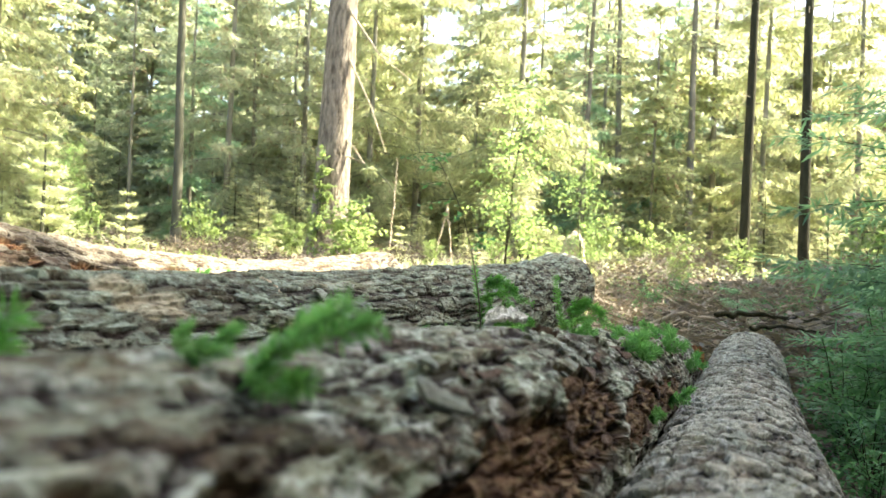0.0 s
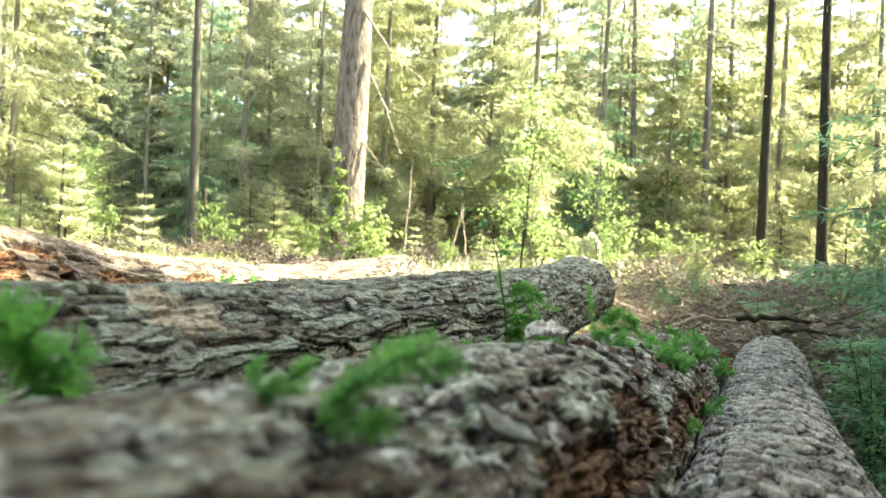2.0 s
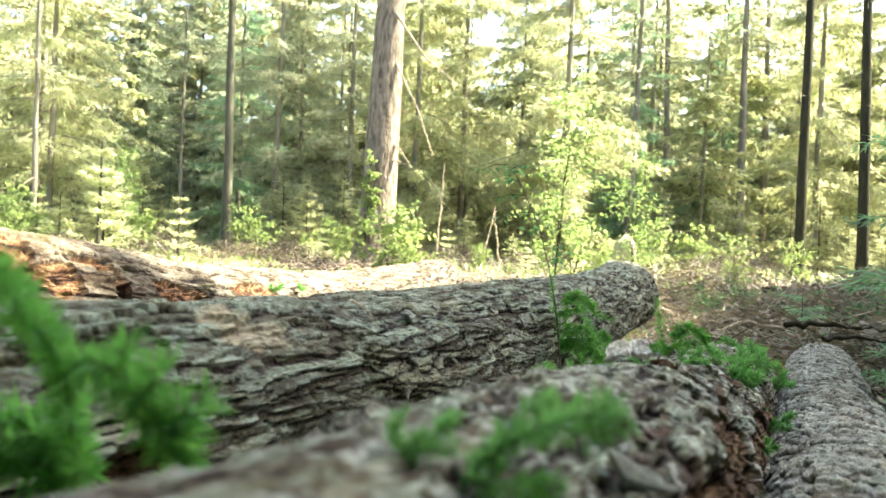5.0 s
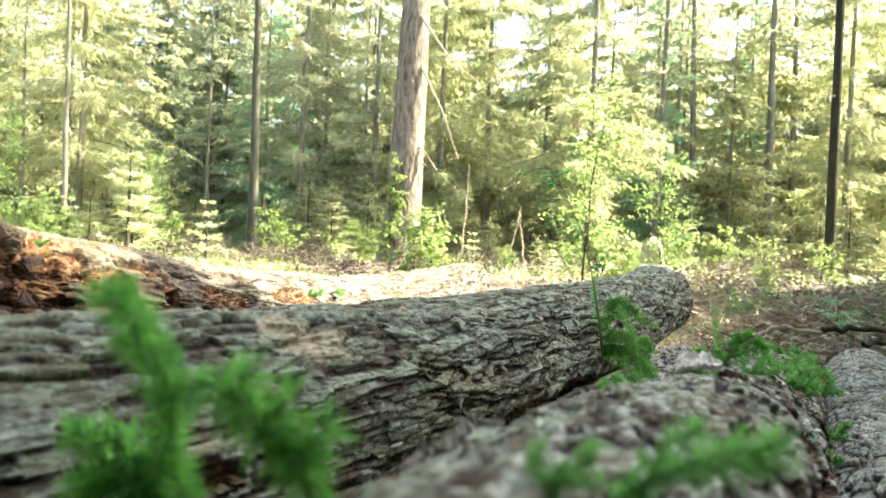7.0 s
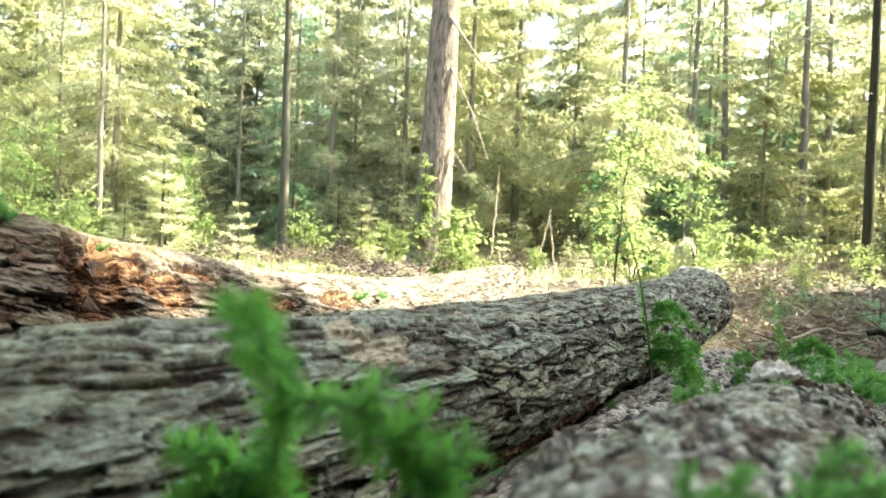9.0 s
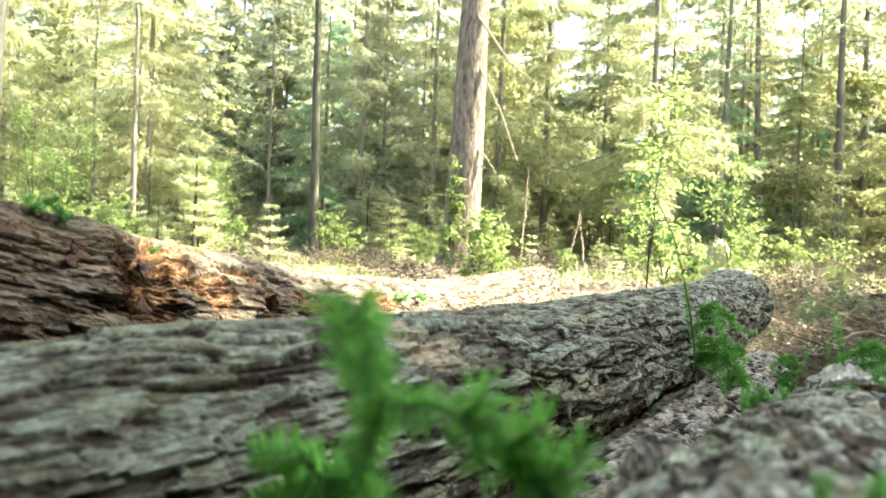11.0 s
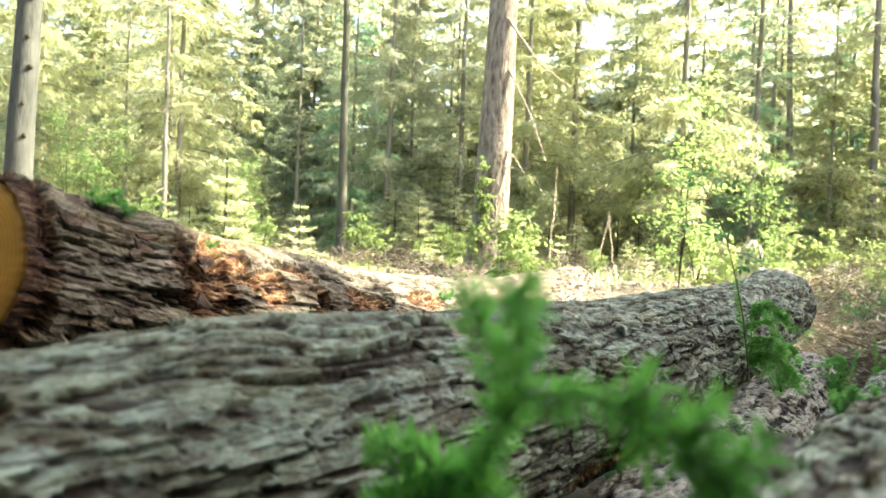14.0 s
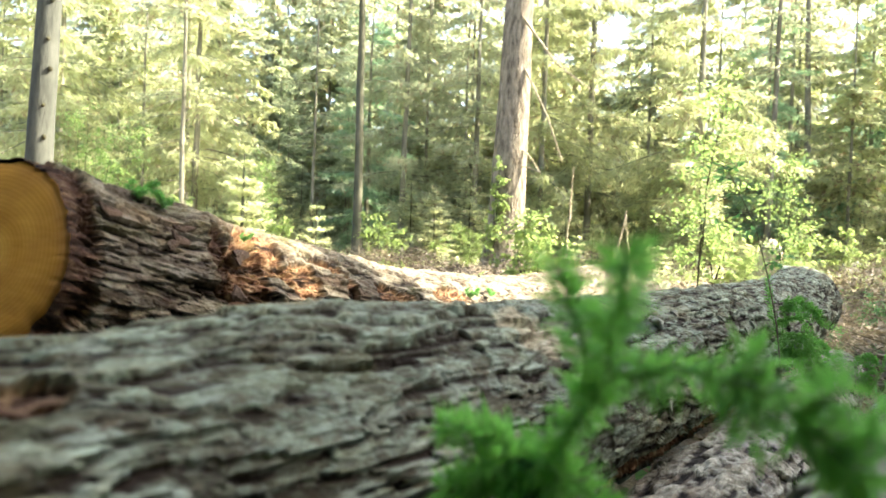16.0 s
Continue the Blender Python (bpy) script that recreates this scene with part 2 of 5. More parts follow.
m, nt, b, _ = mat_new("forest_floor")
c1 = ramp(nt, tex_noise(nt, 1.3, 6, 0.6), [(0.32, (0.045, 0.034, 0.021)), (0.46, (0.13, 0.10, 0.062)), (0.56, (0.19, 0.15, 0.095)), (0.68, (0.075, 0.095, 0.03))])
c2 = mix_col(nt, ramp(nt, tex_noise(nt, 35, 5, 0.7), [(0.4, (0, 0, 0)), (0.65, (0.8, 0.8, 0.8))]), c1, (0.29, 0.235, 0.16))
nt.links.new(c2, b.inputs["Base Color"])
b.inputs["Roughness"].default_value = 0.95
bump(nt, b, tex_noise(nt, 30, 6, 0.7), 1.0, 0.05)
FLOOR_MAT = m

m, nt, b, _ = mat_new("cut_wood")
v = coords(nt)
ln = nt.nodes.new("ShaderNodeVectorMath")
ln.operation = "LENGTH"
nt.links.new(v, ln.inputs[0])
wav = nt.nodes.new("ShaderNodeMath")
wav.operation = "SINE"
mul = nt.nodes.new("ShaderNodeMath")
mul.operation = "MULTIPLY_ADD"
nt.links.new(ln.outputs["Value"], mul.inputs[0])
mul.inputs[1].default_value = 900
nt.links.new(mix_fac(nt, tex_noise(nt, 14, 4), 9.0), mul.inputs[2])
nt.links.new(mul.outputs[0], wav.inputs[0])
rings = ramp(nt, wav.outputs[0], [(0.0, (0.54, 0.27, 0.045)), (1.0, (0.68, 0.38, 0.08))])
heart = ramp(nt, ln.outputs["Value"], [(0.03, (0.60, 0.36, 0.10)), (0.06, (0.42, 0.19, 0.03)), (0.085, (0.56, 0.30, 0.065)), (0.13, (0.46, 0.22, 0.035)), (0.15, (0.30, 0.13, 0.03))])
cw = mix_col(nt, 0.45, rings, heart)
cw = mix_col(nt, ramp(nt, tex_noise(nt, 9, 5), [(0.45, (0, 0, 0)), (0.68, (0.7, 0.7, 0.7))]), cw, (0.36, 0.16, 0.035))
saw = tex_noise(nt, 1.0, 3, 0.6, coords(nt, (10, 10, 26)))
cw = mix_col(nt, 0.3, cw, ramp(nt, saw, [(0.3, (0.62, 0.58, 0.52)), (0.55, (1, 1, 1)), (0.75, (1.2, 1.2, 1.15))]), "MULTIPLY")
nt.links.new(cw, b.inputs["Base Color"])
b.inputs["Roughness"].default_value = 0.75
bump(nt, b, saw, 0.6, 0.004)
CUT_WOOD = m

m, nt, b, _ = mat_new("rotten_wood")
rw = ramp(nt, tex_noise(nt, 25, 6, 0.7), [(0.3, (0.09, 0.03, 0.015)), (0.5, (0.32, 0.13, 0.05)), (0.7, (0.50, 0.27, 0.12))])
nt.links.new(rw, b.inputs["Base Color"])
b.inputs["Roughness"].default_value = 0.9
bump(nt, b, tex_noise(nt, 60, 6, 0.7), 1.0, 0.01)
ROTTEN = m


def flake_material(name, a, c, d):
    m, nt, b, _ = mat_new(name)
    col = ramp(nt, tex_noise(nt, 45, 6, 0.7), [(0.3, a), (0.5, c), (0.7, d)])
    info = nt.nodes.new("ShaderNodeObjectInfo")
    col = mix_col(nt, mix_fac(nt, info.outputs["Random"], 0.5), col, a)
    nt.links.new(col, b.inputs["Base Color"])
    b.inputs["Roughness"].default_value = 0.95
    bump(nt, b, tex_noise(nt, 130, 6, 0.7), 1.0, 0.006)
    return m


FLAKE_GREY = flake_material("flake_grey", (0.10, 0.10, 0.075), (0.20, 0.23, 0.185), (0.29, 0.33, 0.28))
FLAKE_BROWN = flake_material("flake_brown", (0.035, 0.02, 0.012), (0.10, 0.062, 0.036), (0.18, 0.13, 0.085))
FLAKE_PALE = flake_material("flake_pale", (0.13, 0.12, 0.10), (0.30, 0.30, 0.27), (0.46, 0.46, 0.43))
FLAKE_WHITE = flake_material("flake_white", (0.66, 0.65, 0.62), (0.80, 0.79, 0.77), (0.86, 0.86, 0.84))


# ---- builders ----
def mesh_obj(name, verts, faces, material, parent=None, smooth=True, label=""):
    """One mesh object from arrays."""
    me = bpy.data.meshes.new(name)
    verts, faces = np.asarray(verts, np.float32), np.asarray(faces, np.int32)
    k = faces.shape[1]
    me.vertices.add(len(verts))
    me.vertices.foreach_set("co", verts.ravel())
    me.loops.add(faces.size)
    me.loops.foreach_set("vertex_index", faces.ravel())
    me.polygons.add(len(faces))
    me.polygons.foreach_set("loop_start", np.arange(0, faces.size, k, dtype=np.int32))
    me.polygons.foreach_set("use_smooth", np.full(len(faces), smooth))
    me.update(calc_edges=True)
    me.materials.append(material)
    ob = new(name, me)
    if parent is not None:
        ob.parent = parent
    if label:
        ob["label"] = label
    return ob


def thing(name, label, category, at=(0, 0, 0), group="", kind=""):
    ob = new(name)
    ob.location = at
    return tagged(ob, label, category, group, kind)


def tube(points, radii, sides=8, cap=True):
    """A tapered tube along points: vertices and quads."""
    pts = np.asarray(points, float)
    radii = np.asarray(radii, float)
    d = np.gradient(pts, axis=0)
    d /= np.linalg.norm(d, axis=1)[:, None] + 1e-9
    ref = np.array([0, 0, 1.0]) if abs(d[:, 2]).mean() < 0.8 else np.array([1.0, 0, 0])
    a = np.cross(d, ref)
    a /= np.linalg.norm(a, axis=1)[:, None] + 1e-9
    c = np.cross(d, a)
    th = np.linspace(0, 2 * np.pi, sides, endpoint=False)
    v = pts[:, None] + radii[:, None, None] * (np.cos(th)[None, :, None] * a[:, None] + np.sin(th)[None, :, None] * c[:, None])
    n = len(pts)
    i, j = np.meshgrid(np.arange(n - 1), np.arange(sides), indexing="ij")
    f = np.stack([i * sides + j, i * sides + (j + 1) % sides, (i + 1) * sides + (j + 1) % sides, (i + 1) * sides + j], -1).reshape(-1, 4)
    return v.reshape(-1, 3), f


def join(parts):
    vs, fs, n = [], [], 0
    for v, f in parts:
        vs.append(v)
        fs.append(np.asarray(f) + n)
        n += len(v)
    return np.concatenate(vs), np.concatenate(fs)


def hash2(i, j, k):
    h = np.sin(i * 127.1 + j * 311.7 + k * 74.7) * 43758.5453
    return h - np.floor(h)


def vnoise(x, y, k=0, wrap=None):
    """Smooth value noise on a lattice; wrap: cells round in y."""
    xi, yi = np.floor(x), np.floor(y)
    fx, fy = x - xi, y - yi
    fx, fy = fx * fx * (3 - 2 * fx), fy * fy * (3 - 2 * fy)

    def h(i, j):
        return hash2(i, np.mod(j, wrap) if wrap else j, k)
    return (h(xi, yi) * (1 - fx) + h(xi + 1, yi) * fx) * (1 - fy) + (h(xi, yi + 1) * (1 - fx) + h(xi + 1, yi + 1) * fx) * fy


def plates(u, v, cols, k, size):
    """Bark plates: u in plate lengths, v in plate widths with cols round the stem.
    Returns the distance to the nearest fissure in metres, a number for each plate and its lean."""
    ui, vi = np.floor(u), np.floor(v)
    f1, f2 = np.full(u.shape, 9.0), np.full(u.shape, 9.0)
    rnd, lu, lv, eu, ev = (np.zeros(u.shape) for _ in range(5))
    for di in (-1, 0, 1):
        for dj in (-1, 0, 1):
            ci, cj = ui + di, vi + dj
            cw = np.mod(cj, cols)
            du = u - (ci + 0.1 + 0.8 * hash2(ci, cw, k))
            dv = v - (cj + 0.1 + 0.8 * hash2(ci, cw, k + 5))
            d = np.sqrt(du * du + dv * dv)
            near = d < f1
            second = near | (d < f2)
            eu, ev = np.where(second, np.where(near, lu, du), eu), np.where(second, np.where(near, lv, dv), ev)
            f2 = np.where(near, f1, np.minimum(f2, d))
            rnd = np.where(near, hash2(ci, cw, k + 9), rnd)
            lu, lv = np.where(near, du, lu), np.where(near, dv, lv)
            f1 = np.where(near, d, f1)
    return 0.5 * (f2 * f2 - f1 * f1) / (np.hypot((eu - lu) / size[0], (ev - lv) / size[1]) + 1e-6), rnd, lu, lv


# ---- ground ----
def ground_z(x, y):
    """Height of the forest floor: a hollow under the log pile that rises to the level wood."""
    x, y = np.asarray(x, float), np.asarray(y, float)
    side = np.clip((x - 0.3) / 2.0, 0, 1)
    pit = -0.16 - 0.24 * side * side * (3 - 2 * side)
    k = np.clip((np.hypot(x * 0.8, y - 3.0) - 4.0) / 11.0, 0, 1)
    z = pit * (1 - k * k * (3 - 2 * k))
    z = z + 0.42 * np.exp(-((x + 1.75) / 0.42) ** 2 - ((y - 1.3) / 1.1) ** 2)
    z = z + 0.10 * (vnoise(x * 0.35, y * 0.35, 3) - 0.5) * np.clip(np.hypot(x, y - 3) / 8, 0.2, 2)
    z = z + 0.05 * (vnoise(x * 1.7, y * 1.7, 4) - 0.5) + 0.025 * (vnoise(x * 6, y * 6, 5) - 0.5)
    return z


rr = np.concatenate([[0.02], 0.05 * 1.058 ** np.arange(0, 164)])
aa = np.linspace(0, 2 * np.pi, 240, endpoint=False)
gx, gy = rr[:, None] * np.cos(aa)[None], 3.0 + rr[:, None] * np.sin(aa)[None]
gv = np.stack([gx, gy, ground_z(gx, gy)], -1).reshape(-1, 3)
gi, gj = np.meshgrid(np.arange(len(rr) - 1), np.arange(240), indexing="ij")
gf = np.stack([gi * 240 + gj, (gi + 1) * 240 + gj, (gi + 1) * 240 + (gj + 1) % 240, gi * 240 + (gj + 1) % 240], -1).reshape(-1, 4)
ground = mesh_obj("ground", gv, gf, FLOOR_MAT)
tagged(ground, "brown forest floor with needles, litter and slash", "ground", kind="structure")


# ---- logs ----
def log_axis(q, s):
    s = np.asarray(s)[:, None]
    p = np.array(q[0:3]) * (1 - s) + np.array(q[3:6]) * s + 4 * np.array(q[6:9]) * s * (1 - s)
    s = s[:, 0]
    r = q[9] * (1 - s) * (1 - 2 * s) + q[10] * 4 * s * (1 - s) + q[11] * s * (2 * s - 1)
    return p, r


def build_log(label, q, material, seed=1, fine=0.005, scales=((0.15, 0.032), (0.07, 0.018), (0.028, 0.009)), lift=(0.0052, 0.0026, 0.0012),
              ledge=(0.50, 0.075, 3.6, 0.0070), fissure=0.006, arc=(-1.0, 2.3), swell=None, flare=0.0, rot=None, sunny=None):
    """A felled log: a bark mantle of overlapping scales, ledges and fissures as real relief, and two sawn faces.
    scales: length and width of the bark scales in metres, coarse to fine, and how far each lifts; ledge: length, width, number and step of the flaking layers;
    arc: the part of the round that is modelled finely."""
    fineness = np.linspace(0, 1, 400)
    p, r = log_axis(q, fineness)
    length = np.concatenate([[0], np.cumsum(np.linalg.norm(np.diff(p, axis=0), axis=1))])
    far = np.linalg.norm(p - np.array([-0.2, 0.1, 0.6]), axis=1)
    want = np.clip(far * 0.0034, fine, 0.03)
    steps = np.concatenate([[0], np.cumsum(np.diff(length) / want[1:])])
    s = np.interp(np.linspace(0, steps[-1], int(steps[-1])), steps, fineness)
    p, r = log_axis(q, s)
    ell = np.interp(s, fineness, length)
    if flare:
        r = r * (1 + flare * np.exp(-((ell[-1] - ell) / 0.35) ** 2))
    if swell:
        for at, wide, much in swell:
            r = r * (1 + much * np.exp(-((ell - at) / wide) ** 2))
    tt = np.linspace(-np.pi, np.pi, 721)
    dense = 0.28 + 0.72 * np.clip(np.minimum(tt - arc[0] + 0.25, arc[1] + 0.25 - tt) / 0.3, 0, 1)
    run = np.concatenate([[0], np.cumsum(dense[1:] * np.diff(tt))])
    n_round = int(run[-1] * r.mean() / (fine * 1.05))
    th = np.interp(np.linspace(0, run[-1], n_round, endpoint=False), run, tt)
    d = np.gradient(p, axis=0)
    d /= np.linalg.norm(d, axis=1)[:, None]
    side = np.cross(d, [0, 0, 1.0])
    side /= np.linalg.norm(side, axis=1)[:, None]
    up = np.cross(side, d)
    circ = 2 * np.pi * r.mean()
    uu, vv = np.meshgrid(ell, th / (2 * np.pi) + 0.5, indexing="ij")

    def field(x, y, long_, wide, k, octaves=4, gain=0.5):
        total, amp, norm_ = 0.0, 1.0, 0.0
        cells = max(2, round(circ / wide))
        for o in range(octaves):
            total = total + amp * (vnoise(x / long_ * 2 ** o + 3.7 * o, y * cells * 2 ** o, k + o, cells * 2 ** o) - 0.5)
            norm_ += amp
            amp *= gain
        return 2 * total / norm_

    # the grain wanders, and every edge is ragged
    U = uu + 0.045 * field(uu, vv, 0.16, 0.10, seed + 1, 3) + 0.007 * field(uu, vv, 0.025, 0.016, seed + 5, 3, 0.55)
    V = vv + (0.016 * field(uu, vv, 0.22, 0.11, seed + 11, 3) + 0.0032 * field(uu, vv, 0.032, 0.018, seed + 15, 3, 0.55)) / circ
    lower = np.clip(np.sin(vv * 2 * np.pi - np.pi) * 2.5, -1, 1)
    h = np.zeros_like(uu)
    tones, gaps = [], []
    for k, ((long_, wide), up_) in enumerate(zip(scales, lift)):
        cols = max(6, round(circ / wide))
        gap, rnd, lu, lv = plates(U / long_ + 0.31 * k, V * cols, cols, seed + 17 * k, (long_, wide))
        h += up_ * (rnd - 0.5) + up_ * (0.75 * lv * lower + 0.35 * lu * (hash2(rnd * 57, 2, seed) - 0.5))
        tones.append(rnd), gaps.append(gap)
    # layers of bark that break off in ledges
    step = field(U, V, ledge[0], ledge[1], seed + 70, 4, 0.48) * ledge[2] + 0.35 * tones[0]
    whole = np.floor(step)
    rise = np.clip((step - whole - 0.86) / 0.13, 0, 1)
    h += ledge[3] * (whole + rise)
    torn_edge = np.clip(1 - np.abs(step - whole - 0.84) / 0.14, 0, 1) * np.clip(1.4 * field(uu, vv, 0.08, 0.04, seed + 95, 2) + 0.5, 0, 1)
    some = np.clip(2.2 * field(uu, vv, 0.25, 0.10, seed + 97, 2) + 0.45, 0, 1)
    h -= fissure * np.clip(1 - gaps[0] / (0.58 * fissure), 0, 1) * np.clip(some + 60 * (fissure - 0.006), 0, 1) + 0.35 * fissure * np.clip(1 - gaps[1] / 0.0025, 0, 1)
    h -= h.mean()
    h += 0.012 * field(uu, vv, 0.5, 0.2, seed + 6, 2)

    def smear(a, n):
        for ax in (0, 1):
            c = np.cumsum(np.concatenate([np.repeat(np.take(a, [0], ax), n + 1, ax), a, np.repeat(np.take(a, [-1], ax), n, ax)], ax), ax)
            k = a.shape[ax]
            a = (np.take(c, np.arange(2 * n + 1, 2 * n + 1 + k), ax) - np.take(c, np.arange(k), ax)) / (2 * n + 1)
        return a

    # low against the smoothed height: marks fissures and where occlusion is painted
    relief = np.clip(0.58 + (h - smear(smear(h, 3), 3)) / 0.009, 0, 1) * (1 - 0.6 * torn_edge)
    tone = np.clip(0.5 + 1.55 * (0.45 * tones[0] + 0.33 * tones[1] + 0.22 * tones[2] - 0.5), 0, 1)
    torn_all, soaked, sunned = np.zeros_like(h), np.zeros_like(h), np.zeros_like(h)
    fade = np.clip(np.minimum(ell, ell[-1] - ell) / 0.05, 0.3, 1)

    def patch_at(at, ang, wide, turn):
        da = np.mod(vv * 2 * np.pi - np.pi - ang + np.pi, 2 * np.pi) - np.pi
        return np.exp(-((uu - at) / wide) ** 2 - (da / turn) ** 2) + 0.34 * field(uu, vv, 0.06, 0.05, seed + 31, 4, 0.65)

    for at, ang, wide, turn, *wet in rot or ():
        # torn places where the bark is gone and the wood shows in splintered fibres
        hole = np.clip((patch_at(at, ang, wide, turn) - 0.40) / 0.07, 0, 1)
        splinter = field(U, V, 0.11, 0.016, seed + 33, 3, 0.6)
        h = h * (1 - hole) + hole * (-0.015 + 0.012 * splinter + 0.010 * field(uu, vv, 0.04, 0.025, seed + 36, 4, 0.6) + 0.9 * h + 0.006 * (tones[1] - 0.5))
        relief = relief * (1 - hole) + hole * np.clip(0.5 + 0.9 * splinter, 0, 1)
        torn_all = np.maximum(torn_all, hole)
        soaked = np.maximum(soaked, hole * (wet[0] if wet else 0.0))
    # spots of sunlight painted on the bark, with ragged soft edges
    for at, ang, wide, turn in sunny or ():
        sunned = np.maximum(sunned, np.clip((patch_at(at, ang, wide, turn) - 0.5 + 0.25 * (tones[1] - 0.5)) / 0.2, 0, 1))
    lump = 0.02 * field(uu, vv, 0.7, 0.5, seed + 12, 2)
    rad = r[:, None] * (1 + lump) + h * fade[:, None]
    cs, sn = np.cos(th)[None, :, None], np.sin(th)[None, :, None]
    v = p[:, None] + rad[:, :, None] * (cs * up[:, None] + sn * side[:, None])
    n, k = rad.shape
    base = np.array([p[n // 2][0], p[n // 2][1], p[n // 2][2] - r[n // 2]])
    root = thing("log", label, "log", tuple(base), "pile of felled logs")
    i, j = np.meshgrid(np.arange(n - 1), np.arange(k), indexing="ij")
    f = np.stack([i * k + j, i * k + (j + 1) % k, (i + 1) * k + (j + 1) % k, (i + 1) * k + j], -1).reshape(-1, 4)
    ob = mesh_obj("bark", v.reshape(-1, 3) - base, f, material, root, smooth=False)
    for name, val in (("relief", relief), ("plate", tone), ("torn", torn_all), ("soak", soaked), ("sunny", sunned)):
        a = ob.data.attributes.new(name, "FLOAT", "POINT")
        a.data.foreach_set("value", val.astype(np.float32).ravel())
    a = ob.data.attributes.new("bark_uv", "FLOAT_VECTOR", "POINT")
    a.data.foreach_set("vector", np.stack([uu, vv * circ, 0 * uu + seed], -1).astype(np.float32).ravel())
    for idx, sign in ((0, 1), (n - 1, -1)):
        ring, c = v[idx] * 0.985 + p[idx] * 0.015, p[idx]
        shells = [c + (ring - c) * t + d[idx] * sign * (0.012 if t > 0.96 else 0.0) + d[idx] * 0.002 * sign * math.sin(9 * t) for t in (0.02, 0.2, 0.4, 0.6, 0.8, 0.95, 1.0)]
        cv = np.concatenate(shells)
        ci, cj = np.meshgrid(np.arange(6), np.arange(k), indexing="ij")
        cf = np.stack([ci * k + cj, (ci + 1) * k + cj, (ci + 1) * k + (cj + 1) % k, ci * k + (cj + 1) % k], -1).reshape(-1, 4)
        face = mesh_obj("cut_face", cv - c, cf if sign < 0 else cf[:, ::-1], CUT_WOOD, root, label="sawn orange end grain")
        face.location = c - base
    return root, (p, r, ell, d, side, up, base)


AQ = (-1.380, 1.183, 0.594, -0.523, 6.804, 0.353, -0.11, -0.089, -0.226, 0.155, 0.250, 0.185)
BQ = (-1.32, -0.357, 0.42, 0.956, 6.31, 0.325, 0.021, -0.052, -0.072, 0.167, 0.219, 0.254)
CQ = (-0.68, -0.706, 0.407, 1.39, 4.759, -0.05, 0.016, 0.034, 0.033, 0.219, 0.203, 0.196)
DQ = (0.155, 0.41, 0.212, 2.266, 5.773, -0.147, -0.04, -0.063, -0.077, 0.187, 0.225, 0.239)
EQ = (-0.81, 0.2, 0.0, 0.86, 5.0, -0.02, 0.0, 0.0, 0.0, 0.17, 0.18, 0.16)
log_a = build_log("curved felled log with flaking brown bark and sawn orange end", AQ, BARK_WARM, 3, 0.0048, arc=(-0.9, 2.2),
                  swell=((0.03, 0.06, 0.05), (0.387, 0.07, 0.09)), rot=((0.507, 1.25, 0.11, 0.62), (0.597, 0.85, 0.09, 0.35), (0.397, 1.15, 0.035, 0.45, 1.0), (0.02, 1.1, 0.055, 1.5, 1.0), (0.977, 1.2, 0.035, 0.3), (0.74, 1.1, 0.10, 0.26), (0.93, 0.75, 0.09, 0.16), (1.30, 1.05, 0.14, 0.20), (1.9, 0.9, 0.2, 0.2)))
log_b = build_log("thick grey-barked felled log with plated bark and flared butt", BQ, BARK_GREY, 11, 0.0046, ((0.19, 0.036), (0.085, 0.021), (0.034, 0.010)), (0.0050, 0.0026, 0.0011), (0.5, 0.07, 3.9, 0.0078), 0.0055, arc=(-0.8, 2.4), flare=0.08,
                  rot=((1.07, 0.60, 0.05, 0.14, 0.9), (1.62, 1.6, 0.10, 0.18, 0.3), (3.4, 2.2, 0.8, 0.3), (2.6, 2.35, 0.5, 0.2)), sunny=((1.97, 0.75, 0.11, 0.22), (1.90, 0.45, 0.06, 0.12)))
log_c = build_log("old felled log with loose lichen-grey bark and torn brown side", CQ, BARK_OLD, 23, 0.0048, ((0.11, 0.050), (0.055, 0.026), (0.024, 0.012)), (0.0058, 0.0028, 0.0009), (0.36, 0.08, 3.4, 0.0065), arc=(-1.5, 2.0),
                  rot=((1.75, 1.25, 0.30, 0.42), (2.15, 1.10, 0.30, 0.40), (2.36, 0.45, 0.06, 0.45), (2.7, 1.35, 0.4, 0.35), (3.4, 1.5, 0.5, 0.35), (1.2, 1.45, 0.3, 0.40), (1.08, 0.95, 0.20, 0.36, 0.8), (1.45, 1.2, 0.12, 0.25, 0.3)))
log_d = build_log("straight felled log with scaly grey-brown bark", DQ, BARK_PALE, 37, 0.0054, ((0.075, 0.055), (0.05, 0.030), (0.02, 0.012)), (0.010, 0.0035, 0.0010), (0.4, 0.12, 1.2, 0.003), 0.013, arc=(-1.7, 1.6))
log_e = build_log("low felled log wedged under the pile", EQ, BARK_PALE, 51, 0.009, ((0.08, 0.035), (0.04, 0.02), (0.02, 0.012)), (0.008, 0.004, 0.002), arc=(-1.2, 1.6))


# ---- trees ----
def strips(p, d, length, width, rng, flat=0.35):
    """Small pointed blades: one quad each, from p along d."""
    n = len(p)
    d = d / (np.linalg.norm(d, axis=1)[:, None] + 1e-9)
    ref = rng.normal(size=(n, 3)) * flat + np.array([0, 0, 1.0])
    s = np.cross(d, ref)
    s /= np.linalg.norm(s, axis=1)[:, None] + 1e-9
    L, w = np.asarray(length)[:, None], np.asarray(width)[:, None] * 0.5
    v = np.stack([p, p + d * L * 0.45 + s * w, p + d * L, p + d * L * 0.45 - s * w], 1)
    return v.reshape(-1, 3), np.arange(4 * n).reshape(-1, 4)


